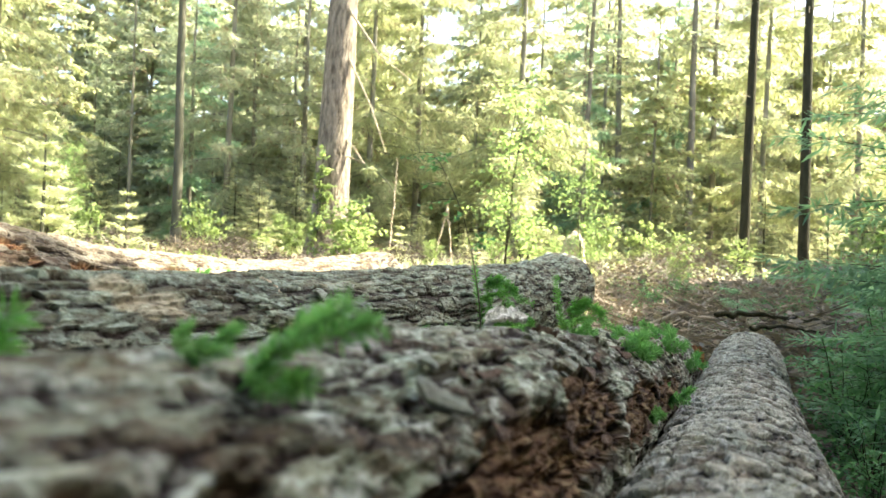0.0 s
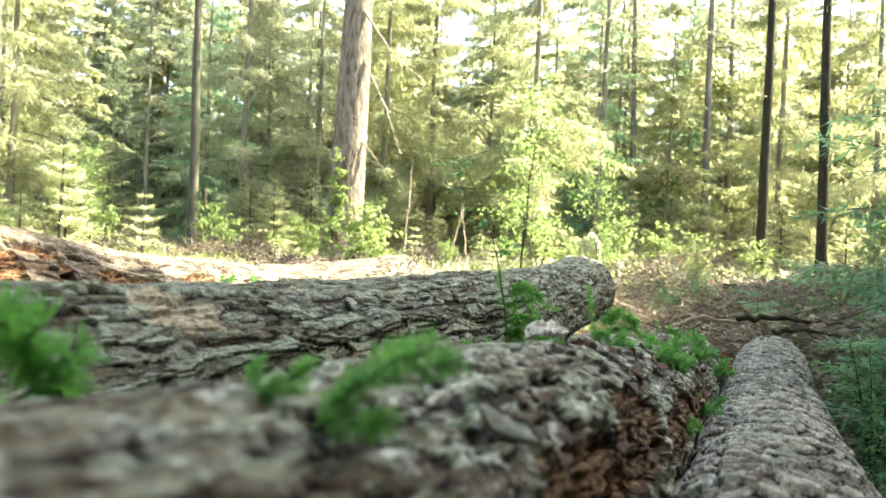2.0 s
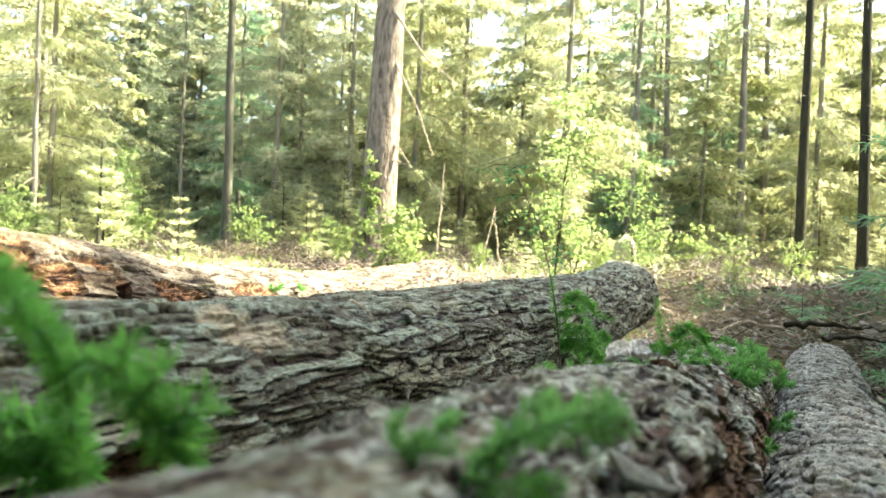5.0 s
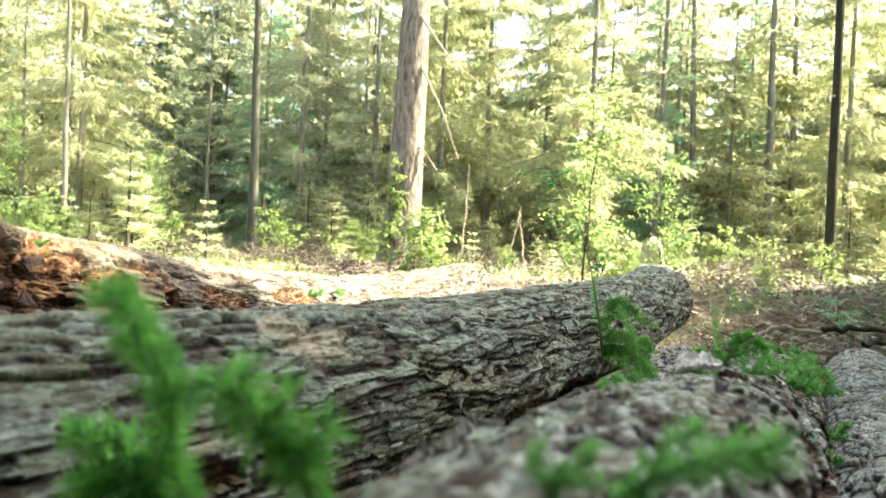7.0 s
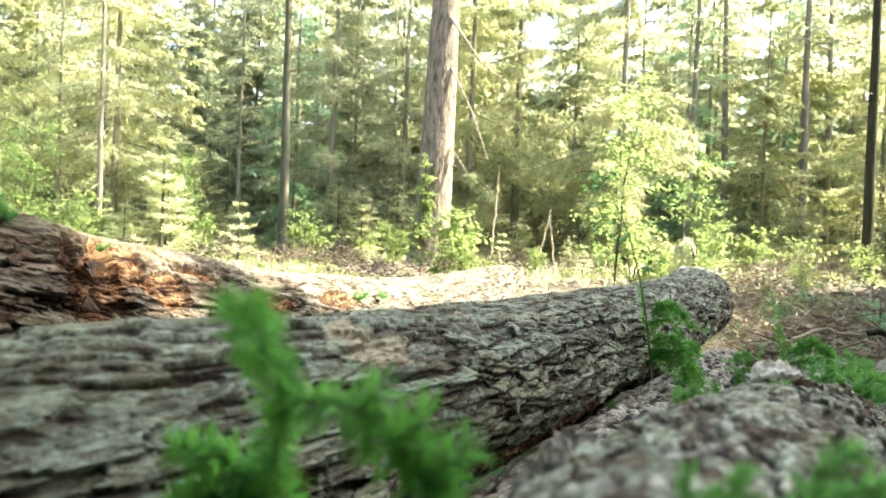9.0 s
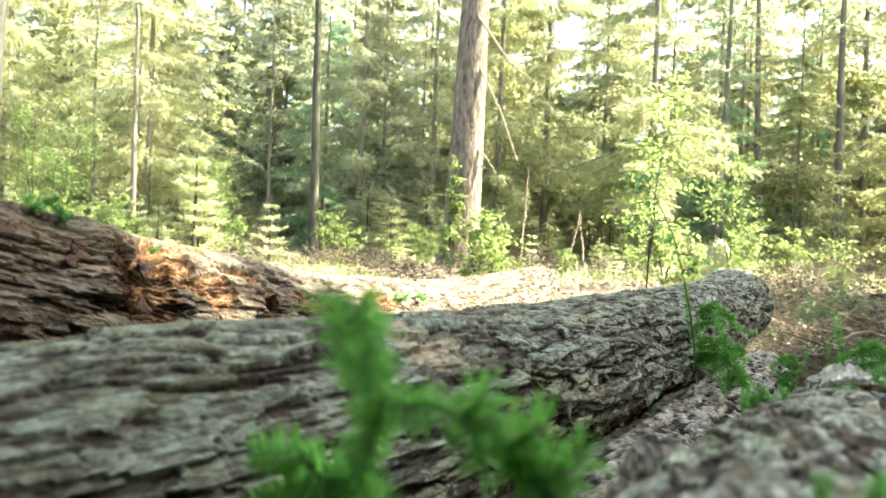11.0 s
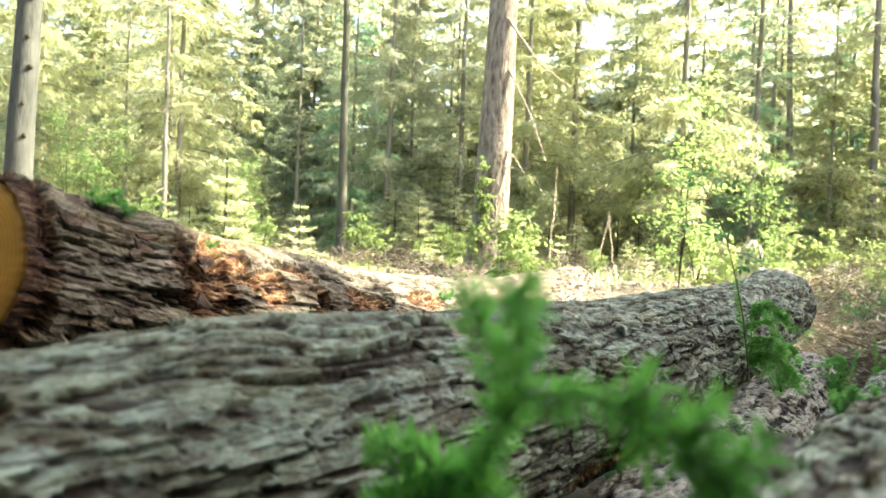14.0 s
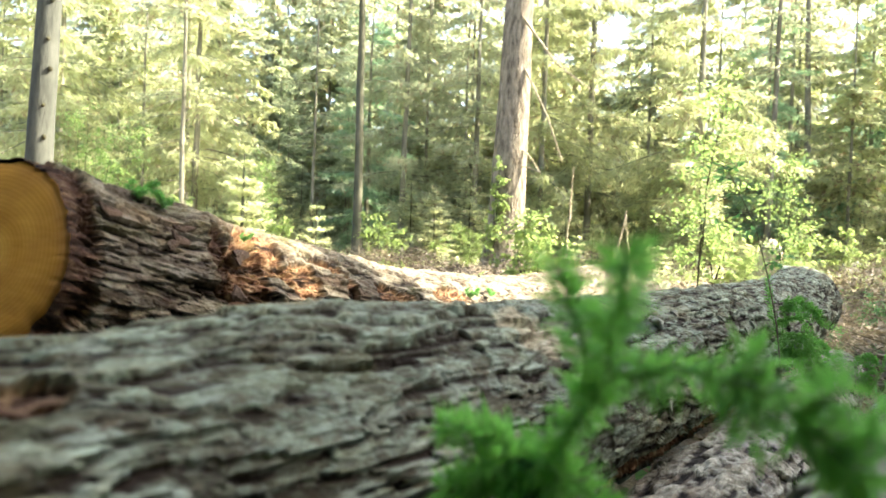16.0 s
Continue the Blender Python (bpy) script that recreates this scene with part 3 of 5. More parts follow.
def conifer(name, label, seed, H, r_base, crown_from, reach, per_m, leaf, trunk_mat, droop=0.5, gap=0.09, wide=0.045, dead_from=None, lean=0.0, curtain=0.0, subs=(0.0, 0.35, 0.68), blade=1.0, limb_share=1.0, sides=14, ridged=0.0, limb=1.0):
    """A conifer of height H: tapered stem, limbs in rough whorls, sprays of needles hanging from them."""
    rng = np.random.default_rng(seed)
    root = thing(name, label, "tree")
    zs = np.linspace(-0.3, H, 24)
    wob = np.cumsum(rng.normal(0, 0.012, (24, 2)), axis=0)
    cx, cy = wob[:, 0] + lean * zs, wob[:, 1]
    rad = r_base * np.clip(1 - zs / H, 0.02, 1) ** 0.85 * (1 + 0.5 * np.exp(-np.clip(zs, 0, 9) / 0.25))
    tv, tf = tube(np.stack([cx, cy, zs], -1), rad, sides)
    if ridged:
        # thick bark broken into upright plates with deep furrows
        zf = np.concatenate([np.linspace(-0.3, 11.0, 230), np.linspace(11.4, H, 12)])
        fx, fy, fr = np.interp(zf, zs, cx), np.interp(zf, zs, cy), np.interp(zf, zs, rad)
        sides = 110
        tv, tf = tube(np.stack([fx, fy, zf], -1), fr, sides)
        tv = tv.reshape(len(zf), sides, 3)
        cols = 40
        pu, pv = np.meshgrid(zf / 0.22, np.arange(sides) / sides * cols, indexing="ij")
        pv = pv + 0.8 * (vnoise(pu * 0.8, pv * 0.5, 61, cols // 2) - 0.5)
        gap_, rnd_, lu_, lv_ = plates(pu, pv, cols, 62, (0.22, 0.075))
        lift_ = np.clip(gap_ / 0.022, 0, 1) * (0.55 + 0.6 * rnd_ + 0.25 * lv_)
        out_ = tv - np.stack([fx, fy, zf], -1)[:, None]
        out_ /= np.linalg.norm(out_, axis=2)[:, :, None] + 1e-9
        tv = (tv + out_ * (ridged * (lift_ - 0.5))[:, :, None] * np.clip((H - zf) / H, 0, 1)[:, None, None]).reshape(-1, 3)
    mesh_obj("trunk", tv, tf, trunk_mat, root, smooth=not ridged)
    P, D, L, Wd, limbs = [], [], [], [], []
    z = crown_from
    while z < H - 0.3:
        t = (z - crown_from) / (H - crown_from)
        az = rng.uniform(0, 2 * np.pi)
        bl = reach * (1 - t) ** 0.8 * rng.uniform(0.65, 1.1) * (0.65 + 0.35 * min(1, t / 0.12)) + 0.25
        bx, by = np.interp(z, zs, cx), np.interp(z, zs, cy)
        m = max(4, int(bl / gap))
        k = np.linspace(0.12, 1, m)
        rise = rng.uniform(0.0, 0.35) * (0.4 + t)
        axis_z = z + bl * (rise * k - droop * k ** 2 * rng.uniform(0.5, 1.0) + 0.25 * droop * k ** 4)
        wig = rng.normal(0, 0.02, m).cumsum()
        ca, sa = np.cos(az), np.sin(az)
        q = np.stack([bx + ca * bl * k - sa * wig, by + sa * bl * k + ca * wig, axis_z], -1)
        qs = q[:: max(1, m // 3)]
        if not limbs or rng.uniform() < limb_share:
            limbs.append(tube(qs, np.linspace(0.018, 0.004, len(qs)) * (bl / 2 + 0.4) * limb, 3))
        for sgn in (-1, 1, 0) if curtain else (-1, 1):
            tl = bl * 0.30 * (1.05 - 0.75 * k) * rng.uniform(0.6, 1.2, m) + 0.08 * blade
            ang = az + sgn * rng.uniform(0.6, 1.15, m) + (0 if sgn else 1) * rng.normal(0, 0.8, m)
            dirs = np.stack([np.cos(ang), np.sin(ang), -droop * rng.uniform(0.2, 1.3, m) - (0 if sgn else curtain)], -1)
            dirs /= np.linalg.norm(dirs, axis=1)[:, None]
            for c in subs:
                keep = tl > 0.16 * blade if c else np.ones(m, bool)
                if not keep.any():
                    continue
                qq = q + dirs * (tl * c)[:, None] + rng.normal(0, 0.015 * blade, (m, 3))
                qq[:, 2] -= droop * 0.3 * tl * c * c
                spread = rng.normal(0, 0.38, (m, 3))
                P.append(qq[keep]), D.append((dirs + spread)[keep])
                L.append((np.clip(tl * 0.55, 0.10 * blade, 0.34 * blade) * rng.uniform(0.8, 1.3, m))[keep]), Wd.append((wide * rng.uniform(0.6, 1.3, m))[keep])
        z += rng.exponential(1.0 / per_m)
    if P:
        v, f = strips(np.concatenate(P), np.concatenate(D), np.concatenate(L), np.concatenate(Wd), rng)
        mesh_obj("crown", v, f, leaf, root, smooth=False)["kind"] = "stuff"
        lv, lf = join(limbs)
        mesh_obj("branchwork", lv, lf, trunk_mat, root)["kind"] = "stuff"
    if dead_from is not None:
        dead = []
        for _ in range(int((crown_from - dead_from) * 4)):
            z0, az, bl = rng.uniform(dead_from, crown_from), rng.uniform(0, 6.28), rng.uniform(0.3, 1.4)
            k = np.linspace(0, 1, 4)[:, None]
            dirv = np.array([np.cos(az), np.sin(az), rng.uniform(-0.5, 0.1)])
            dead.append(tube(np.array([np.interp(z0, zs, cx), np.interp(z0, zs, cy), z0]) + dirv * bl * k + np.array([0, 0, -0.15]) * k ** 2, np.linspace(0.012, 0.004, 4), 4))
        dv, df = join(dead)
        mesh_obj("deadwood", dv, df, DEADWOOD, root)["kind"] = "stuff"
    return root


def plant(tree, x, y, turn=0.0, size=1.0, lean_x=0.0, lean_y=0.0, sink=0.0):
    """A copy of a tree standing on the ground."""
    m = pose(x, y, float(ground_z(x, y)) - sink, lean_x, lean_y, turn) @ Matrix.Scale(size, 4)
    return copy_thing(tree, m)


def settle(tree, x, y, turn=0.0, size=1.0, lean_x=0.0, lean_y=0.0):
    tree.matrix_basis = pose(x, y, float(ground_z(x, y)), lean_x, lean_y, turn) @ Matrix.Scale(size, 4)
    return tree

# Bare stems with high crowns
big = conifer("pine_tree", "tall old conifer with red-brown plated bark, sunlit on one flank", 5, 27, 0.565, 11.5, 3.4, 4.0, NEEDLE, TRUNK_BROWN, 0.35, 0.14, 0.08, ridged=0.02)
settle(big, -3.49, 23.87, 20, 1.0, -0.4, 1.3)
stem = conifer("spruce_tree", "slender grey conifer stem with high crown", 6, 24, 0.19, 9.5, 2.4, 5.0, NEEDLE, TRUNK_GREY, 0.5, 0.13, 0.08)
settle(stem, -9.88, 29.27, 0, 1.0, 0, -1.2)
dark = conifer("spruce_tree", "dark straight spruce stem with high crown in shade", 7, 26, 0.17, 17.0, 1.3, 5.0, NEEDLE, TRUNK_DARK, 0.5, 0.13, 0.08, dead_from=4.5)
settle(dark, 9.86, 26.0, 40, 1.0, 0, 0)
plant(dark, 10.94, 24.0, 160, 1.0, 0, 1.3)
pale = conifer("fir_tree", "thick fir with smooth pale grey bark and knots", 8, 25, 0.31, 9.0, 3.0, 4.0, NEEDLE, TRUNK_PALE, 0.4, 0.14, 0.08)
settle(pale, -12.78, 15.44, 0, 1.0, 0, 1.2)
for z, a, k in ((2.6, -50, 1.0), (3.3, -62, 0.8), (4.1, -40, 1.1), (4.75, -58, 0.9), (5.6, -48, 1.0), (6.5, -60, 1.0)):
    o = Vector((math.cos(radians(a)), math.sin(radians(a)), 0.0))
    r0 = 0.31 * (1 - z / 25) ** 0.85
    kv, kf = tube([tuple(o * (r0 + d) + Vector((0, 0, z - d * 0.5))) for d in (-0.06, 0.0, 0.012, 0.02, 0.022)], np.array([0.05, 0.048, 0.04, 0.02, 0.004]) * k, 10)
    mesh_obj("knot", kv, kf, TRUNK_DARK, pale, label="dark branch knot")
thin = conifer("spruce_tree", "thin grey-brown spruce stem among the trees", 9, 17, 0.09, 5.0, 1.7, 6.0, NEEDLE, TRUNK_HAZED, 0.5, 0.13, 0.07, dead_from=1.0)
settle(thin, -13.56, 33.93, 0, 1.0, 0, -0.2)
for x, y, a, k, ly in ((-8.63, 35.43, 30, 1.1, -0.5), (-7.25, 37.57, 100, 1.1, 2.0), (-16.3, 27.5, 10, 1.2, -0.7), (-21.0, 32.2, 60, 1.0, 0.0)):
    plant(thin, x, y, a, k, 0, ly)

weathered = conifer("spruce_tree", "pale grey half-dead spruce stem among the trees", 10, 18, 0.13, 7.0, 1.9, 6.0, NEEDLE, TRUNK_ASH, 0.5, 0.13, 0.07, dead_from=1.0)
settle(weathered, 9.21, 42.0, 200, 1.5, 0, 2.2)
for x, y, a, k, ly in ((11.68, 38.0, 250, 1.0, 2.8), (14.03, 41.7, 300, 1.0, -0.4), (6.2, 36.0, 20, 0.8, 1.0)):
    plant(weathered, x, y, a, k, 0, ly)

# Spruces branched to the ground
spruces = [
    conifer("spruce_tree", "drooping spruce with sunlit yellow-green sprays", 21, 19, 0.15, 0.7, 3.6, 5.5, NEEDLE_FRESH, TRUNK_HAZED, 0.60, 0.065, 0.048, curtain=0.9),
    conifer("spruce_tree", "dense dark green spruce in the wood", 22, 21, 0.15, 0.9, 3.3, 5.5, NEEDLE, TRUNK_HAZED, 0.55, 0.068, 0.05, curtain=0.7),
    conifer("spruce_tree", "spruce with bare twiggy lower stem", 23, 18, 0.15, 2.0, 3.0, 5.0, NEEDLE, TRUNK_HAZED, 0.5, 0.065, 0.048, dead_from=0.4, curtain=0.5),
    conifer("spruce_tree", "slim blue-green spruce in the wood", 24, 16, 0.13, 0.6, 2.7, 5.5, NEEDLE_COOL, TRUNK_HAZED, 0.5, 0.065, 0.048, curtain=0.6),
]
settle(spruces[0], 3.0, 33.2, 0, 1.16)
settle(spruces[1], -9.3, 33.5, 50)
settle(spruces[2], -6.2, 34.0, 0)
settle(spruces[3], -12.0, 37.0, 0)
placed = [(3.0, 33.2), (-9.3, 33.5), (-6.2, 34.0), (-12.0, 37.0), (-16, 38), (9.2, 42), (11.7, 38)]
for i, x, y, a, k in ((0, -21.2, 36.2, 90, 1.1), (0, -17.8, 31.0, 200, 0.9), (0, -3.4, 35.0, 20, 0.9), (0, -1.4, 37.5, 70, 1.0), (0, -25.0, 31.0, 10, 1.1),
                      (0, 15.5, 39.0, 250, 1.0), (3, 6.6, 39.0, 30, 1.1), (0, -29.0, 37.0, 75, 1.1), (0, 19.5, 37.5, 40, 1.0), (2, 8.6, 44.0, 140, 1.1), (3, 12.6, 44.5, 60, 1.2), (2, 17.0, 44.0, 30, 1.1)):
    plant(spruces[i], x, y, a, k)
    placed.append((x, y))
far = [
    conifer("spruce_tree", "distant sunlit spruce in the wood", 31, 20, 0.12, 0.5, 3.6, 4.8, NEEDLE_FRESH, TRUNK_HAZED, 0.55, 0.15, 0.19, curtain=0.7, sides=8),
    conifer("spruce_tree", "distant dark spruce in the wood", 32, 22, 0.12, 0.5, 3.6, 4.8, NEEDLE, TRUNK_HAZED, 0.55, 0.15, 0.19, curtain=0.7, sides=8),
]
# These spruces carry painted shade where the wood is darkest
far.append(conifer("spruce_tree", "blue-green spruce with needles toned down for shade in the wood", 34, 21, 0.12, 0.3, 3.8, 4.8, NEEDLE_SHADED, TRUNK_HAZED, 0.55, 0.15, 0.19, curtain=0.8, sides=8))
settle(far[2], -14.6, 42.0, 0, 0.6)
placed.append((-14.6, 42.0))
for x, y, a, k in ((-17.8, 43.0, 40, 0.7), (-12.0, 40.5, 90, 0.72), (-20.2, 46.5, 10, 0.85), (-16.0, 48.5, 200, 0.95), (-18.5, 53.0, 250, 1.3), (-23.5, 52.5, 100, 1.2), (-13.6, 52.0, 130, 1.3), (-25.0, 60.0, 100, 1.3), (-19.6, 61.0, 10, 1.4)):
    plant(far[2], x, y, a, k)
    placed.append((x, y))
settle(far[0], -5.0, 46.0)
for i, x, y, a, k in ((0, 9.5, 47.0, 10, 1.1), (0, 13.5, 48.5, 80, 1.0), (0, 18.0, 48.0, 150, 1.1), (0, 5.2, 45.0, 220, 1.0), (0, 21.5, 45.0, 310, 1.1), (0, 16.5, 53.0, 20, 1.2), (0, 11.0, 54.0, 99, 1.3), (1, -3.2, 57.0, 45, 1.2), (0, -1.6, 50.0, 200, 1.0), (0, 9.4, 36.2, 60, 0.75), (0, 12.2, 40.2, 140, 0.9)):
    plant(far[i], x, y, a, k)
    placed.append((x, y))
for x, y, a, k in ((-21.5, 57.0, 30, 1.35), (-16.6, 57.5, 130, 1.4), (-26.5, 57.5, 70, 1.3), (-23.0, 63.5, 230, 1.5), (-29.0, 66.0, 300, 1.5)):
    plant(far[1], x, y, a, k)
    placed.append((x, y))
settle(far[1], -11.0, 45.0)
placed += [(-5.0, 46.0), (-11.0, 45.0)]
rng = random.Random(4)
tries = 0
while len(placed) < 124 and tries < 9000:
    tries += 1
    y = rng.uniform(41, 78)
    x = rng.uniform(-0.95 * y, 0.60 * y)
    if all((x - a) ** 2 + (y - c) ** 2 > 3.2 ** 2 for a, c in placed):
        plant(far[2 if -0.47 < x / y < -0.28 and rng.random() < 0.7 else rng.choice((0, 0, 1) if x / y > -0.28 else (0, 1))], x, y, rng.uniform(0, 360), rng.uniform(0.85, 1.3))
        placed.append((x, y))
# Rows of young spruces added out of view beside the pile, to block sun and sky light
shade_tree = conifer("pole_spruce", "young spruce added out of view to cast shade", 33, 9.5, 0.07, 0.6, 1.35, 11.0, NEEDLE, TRUNK_DARK, 0.5, 0.34, 0.33, curtain=0.8, subs=(0.0, 0.5), limb_share=0.3, sides=6)
settle(shade_tree, 9.2, -6.0)
rng = random.Random(12)


def shade_top(y):
    """Height of the row's tops where it stands 9 m to the side: it keeps the nearer logs in shade and lets the sun reach the far one."""
    return np.interp(y, [-6, 3.1, 4.0, 5.1, 6.5, 7.75, 8.1, 10.0], [12.5, 11.5, 8.85, 8.5, 8.15, 7.85, 6.8, 6.5])


for row_x, gap in ((8.6, 0.36), (9.1, 0.4), (9.8, 0.4), (10.6, 0.45)):
    row_y = -5.0
    while row_y < 9.9:
        tip = float(shade_top(row_y - 0.25 * (row_x - 9.0))) + 0.805 * (row_x - 9.0)
        plant(shade_tree, row_x + rng.uniform(-0.2, 0.2), row_y, rng.uniform(0, 360), tip / 9.5 * rng.uniform(0.97, 1.045))
        row_y += gap
# unseen trees on the left, added to hold back sky light
for k in range(30):
    plant(shade_tree, -6.3 - rng.uniform(0, 1.6), -6.0 + 10.0 * k / 29, rng.uniform(0, 360), rng.uniform(1.35, 1.7))
# unseen trees further off, added to shade the ground behind the pile
for k in range(34):
    plant(shade_tree, rng.uniform(11.6, 13.6), 9.0 + 8.0 * k / 33, rng.uniform(0, 360), rng.uniform(0.7, 0.95))
for k in range(22):
    plant(shade_tree, 13.4 + 4.6 * k / 21 + rng.uniform(-0.5, 1.2), 17.2 + 6.3 * k / 21, rng.uniform(0, 360), rng.uniform(0.7, 0.9))
# unseen trees behind and to the left, added to darken the log sides
for k in range(44):
    ang = radians(188 + 150 * k / 43)
    dist = rng.uniform(6.0, 8.5)
    plant(shade_tree, -1.0 + math.cos(ang) * dist * 1.25, 1.0 + math.sin(ang) * dist, rng.uniform(0, 360), rng.uniform(1.3, 1.8))
for y in (-3.0, -1.0, 1.0, 3.0, 5.0, 7.0):
    plant(shade_tree, -10.0 - rng.uniform(0, 1.5), y, rng.uniform(0, 360), rng.uniform(1.2, 1.5))

# Young spruces and firs in the undergrowth
young = conifer("young_spruce", "bushy young spruce in the undergrowth", 41, 4.2, 0.05, 0.15, 1.5, 18.0, NEEDLE_FRESH, TRUNK_DARK, 0.25, 0.10, 0.06, blade=0.7)
settle(young, -10.57, 21.16, 0, 0.62)
rng = random.Random(9)
for x, y, k in ((-14.6, 23.0, 0.7), (-18.5, 24.0, 0.9), (-5.0, 31.0, 0.7), (-1.0, 30.5, 0.8), (0.8, 27.0, 0.5), (5.0, 30.0, 0.6), (6.8, 33.0, 0.8), (14.0, 31.0, 0.8), (17.0, 30.0, 1.0),
                (12.6, 21.5, 0.8), (13.4, 18.0, 0.8), (-12.0, 30.0, 0.9), (-15.0, 32.0, 1.0), (-21.0, 28.0, 1.0), (9.0, 34.0, 0.8), (4.8, 35.5, 0.9), (-7.5, 31.2, 0.6), (20.0, 26.0, 1.0), (11.5, 30.5, 0.6)):
    plant(young, x, y, rng.uniform(0, 360), k)
for x, y, k in ((9.6, 34.6, 1.1), (11.0, 36.5, 1.5), (13.0, 35.2, 1.3), (7.2, 35.0, 1.6), (10.2, 37.4, 1.7), (14.6, 36.0, 1.6), (16.4, 33.8, 1.4), (-2.2, 33.0, 1.2), (-4.6, 36.0, 1.4), (-7.0, 29.8, 1.2), (-5.9, 31.6, 1.5), (-8.3, 31.4, 1.3)):
    plant(young, x, y, rng.uniform(0, 360), k)
for _ in range(26):
    y = rng.uniform(34, 52)
    x = rng.uniform(-0.85 * y, 0.65 * y)
    plant(young, x, y, rng.uniform(0, 360), rng.uniform(0.8, 1.6))


# ---- saplings, shrubs and undergrowth ----
def fir_sapling(label, seed, H, leaf, stem_mat=TRUNK_GREY, sparse=False):
    """A small fir: a straight leader with even whorls, needles thick on each shoot."""
    rng = np.random.default_rng(seed)
    root = thing("fir_sapling", label, "sapling")
    sv, sf = tube(np.stack([np.zeros(6), np.zeros(6), np.linspace(-0.1, H, 6)], -1), np.linspace(0.022, 0.006, 6) * H, 7)
    mesh_obj("stem", sv, sf, stem_mat, root)
    P, D, L, Wd = [], [], [], []
    for w in range(5 if sparse else 7):
        z = H * (0.10 + 0.13 * w + rng.uniform(-0.025, 0.025))
        if sparse:
            z = H * (0.14 + 0.17 * w)
        n = (5 if w < 3 else 3) if sparse else int(rng.integers(4, 7)) if w < 5 else 3
        for b in range(n):
            az = 2 * np.pi * (b + rng.uniform(-0.2, 0.2)) / n + w
            bl = H * (0.36 * (1 - 0.18 * w) * rng.uniform(0.8, 1.1) if sparse else 0.42 * (1 - 0.115 * w) * rng.uniform(0.5, 1.15))
            tilt = rng.uniform(0.05, 0.5)
            k = np.linspace(0.05, 1, 22)
            q = np.stack([np.cos(az) * bl * k, np.sin(az) * bl * k, z + bl * tilt * k - 0.05 * bl * k ** 2 + rng.normal(0, 0.01 * H, 22)], -1)
            for sgn in (-1, 0, 1):
                ang = az + sgn * rng.uniform(0.5, 1.2, 22)
                P.append(q), D.append(np.stack([np.cos(ang), np.sin(ang), 0.15 + rng.normal(0, 0.3, 22)], -1))
                L.append(0.05 * H * rng.uniform(0.7, 1.3, 22) + 0.02), Wd.append(0.028 * np.ones(22))
            side = rng.uniform(0.35, 0.75)
            for sgn in () if sparse else (-1, 1):
                k2 = np.linspace(0, 1, 10)
                ang = az + sgn * 0.8
                q2 = q[int(22 * side)] + np.stack([np.cos(ang) * k2, np.sin(ang) * k2, 0.1 * k2], -1) * bl * 0.4
                P.append(q2), D.append(np.stack([np.cos(ang) + rng.normal(0, 0.5, 10), np.sin(ang) + rng.normal(0, 0.5, 10), rng.normal(0.1, 0.3, 10)], -1))
                L.append(0.05 * H * np.ones(10) + 0.02), Wd.append(0.028 * np.ones(10))
    v, f = strips(np.concatenate(P), np.concatenate(D), np.concatenate(L), np.concatenate(Wd), rng)
    mesh_obj("crown", v, f, leaf, root, smooth=False)
    return root


thin_sap = fir_sapling("sparse fir sapling with few bright upturned whorls", 4, 1.75, NEEDLE_LIT, sparse=True)
settle(thin_sap, -7.81, 19.43, 0)
sap = fir_sapling("small fir sapling with bright yellow-green whorls", 3, 1.75, NEEDLE_LIT)
settle(sap, -12.4, 21.0, 0)
plant(thin_sap, -1.33, 24.1, 50, 0.75)
plant(sap, -4.9, 21.2, 100, 0.35)
plant(sap, 0.9, 20.5, 20, 0.5)
plant(sap, -10.3, 20.3, 70, 1.7)
plant(sap, -11.2, 20.0, 10, 0.9)


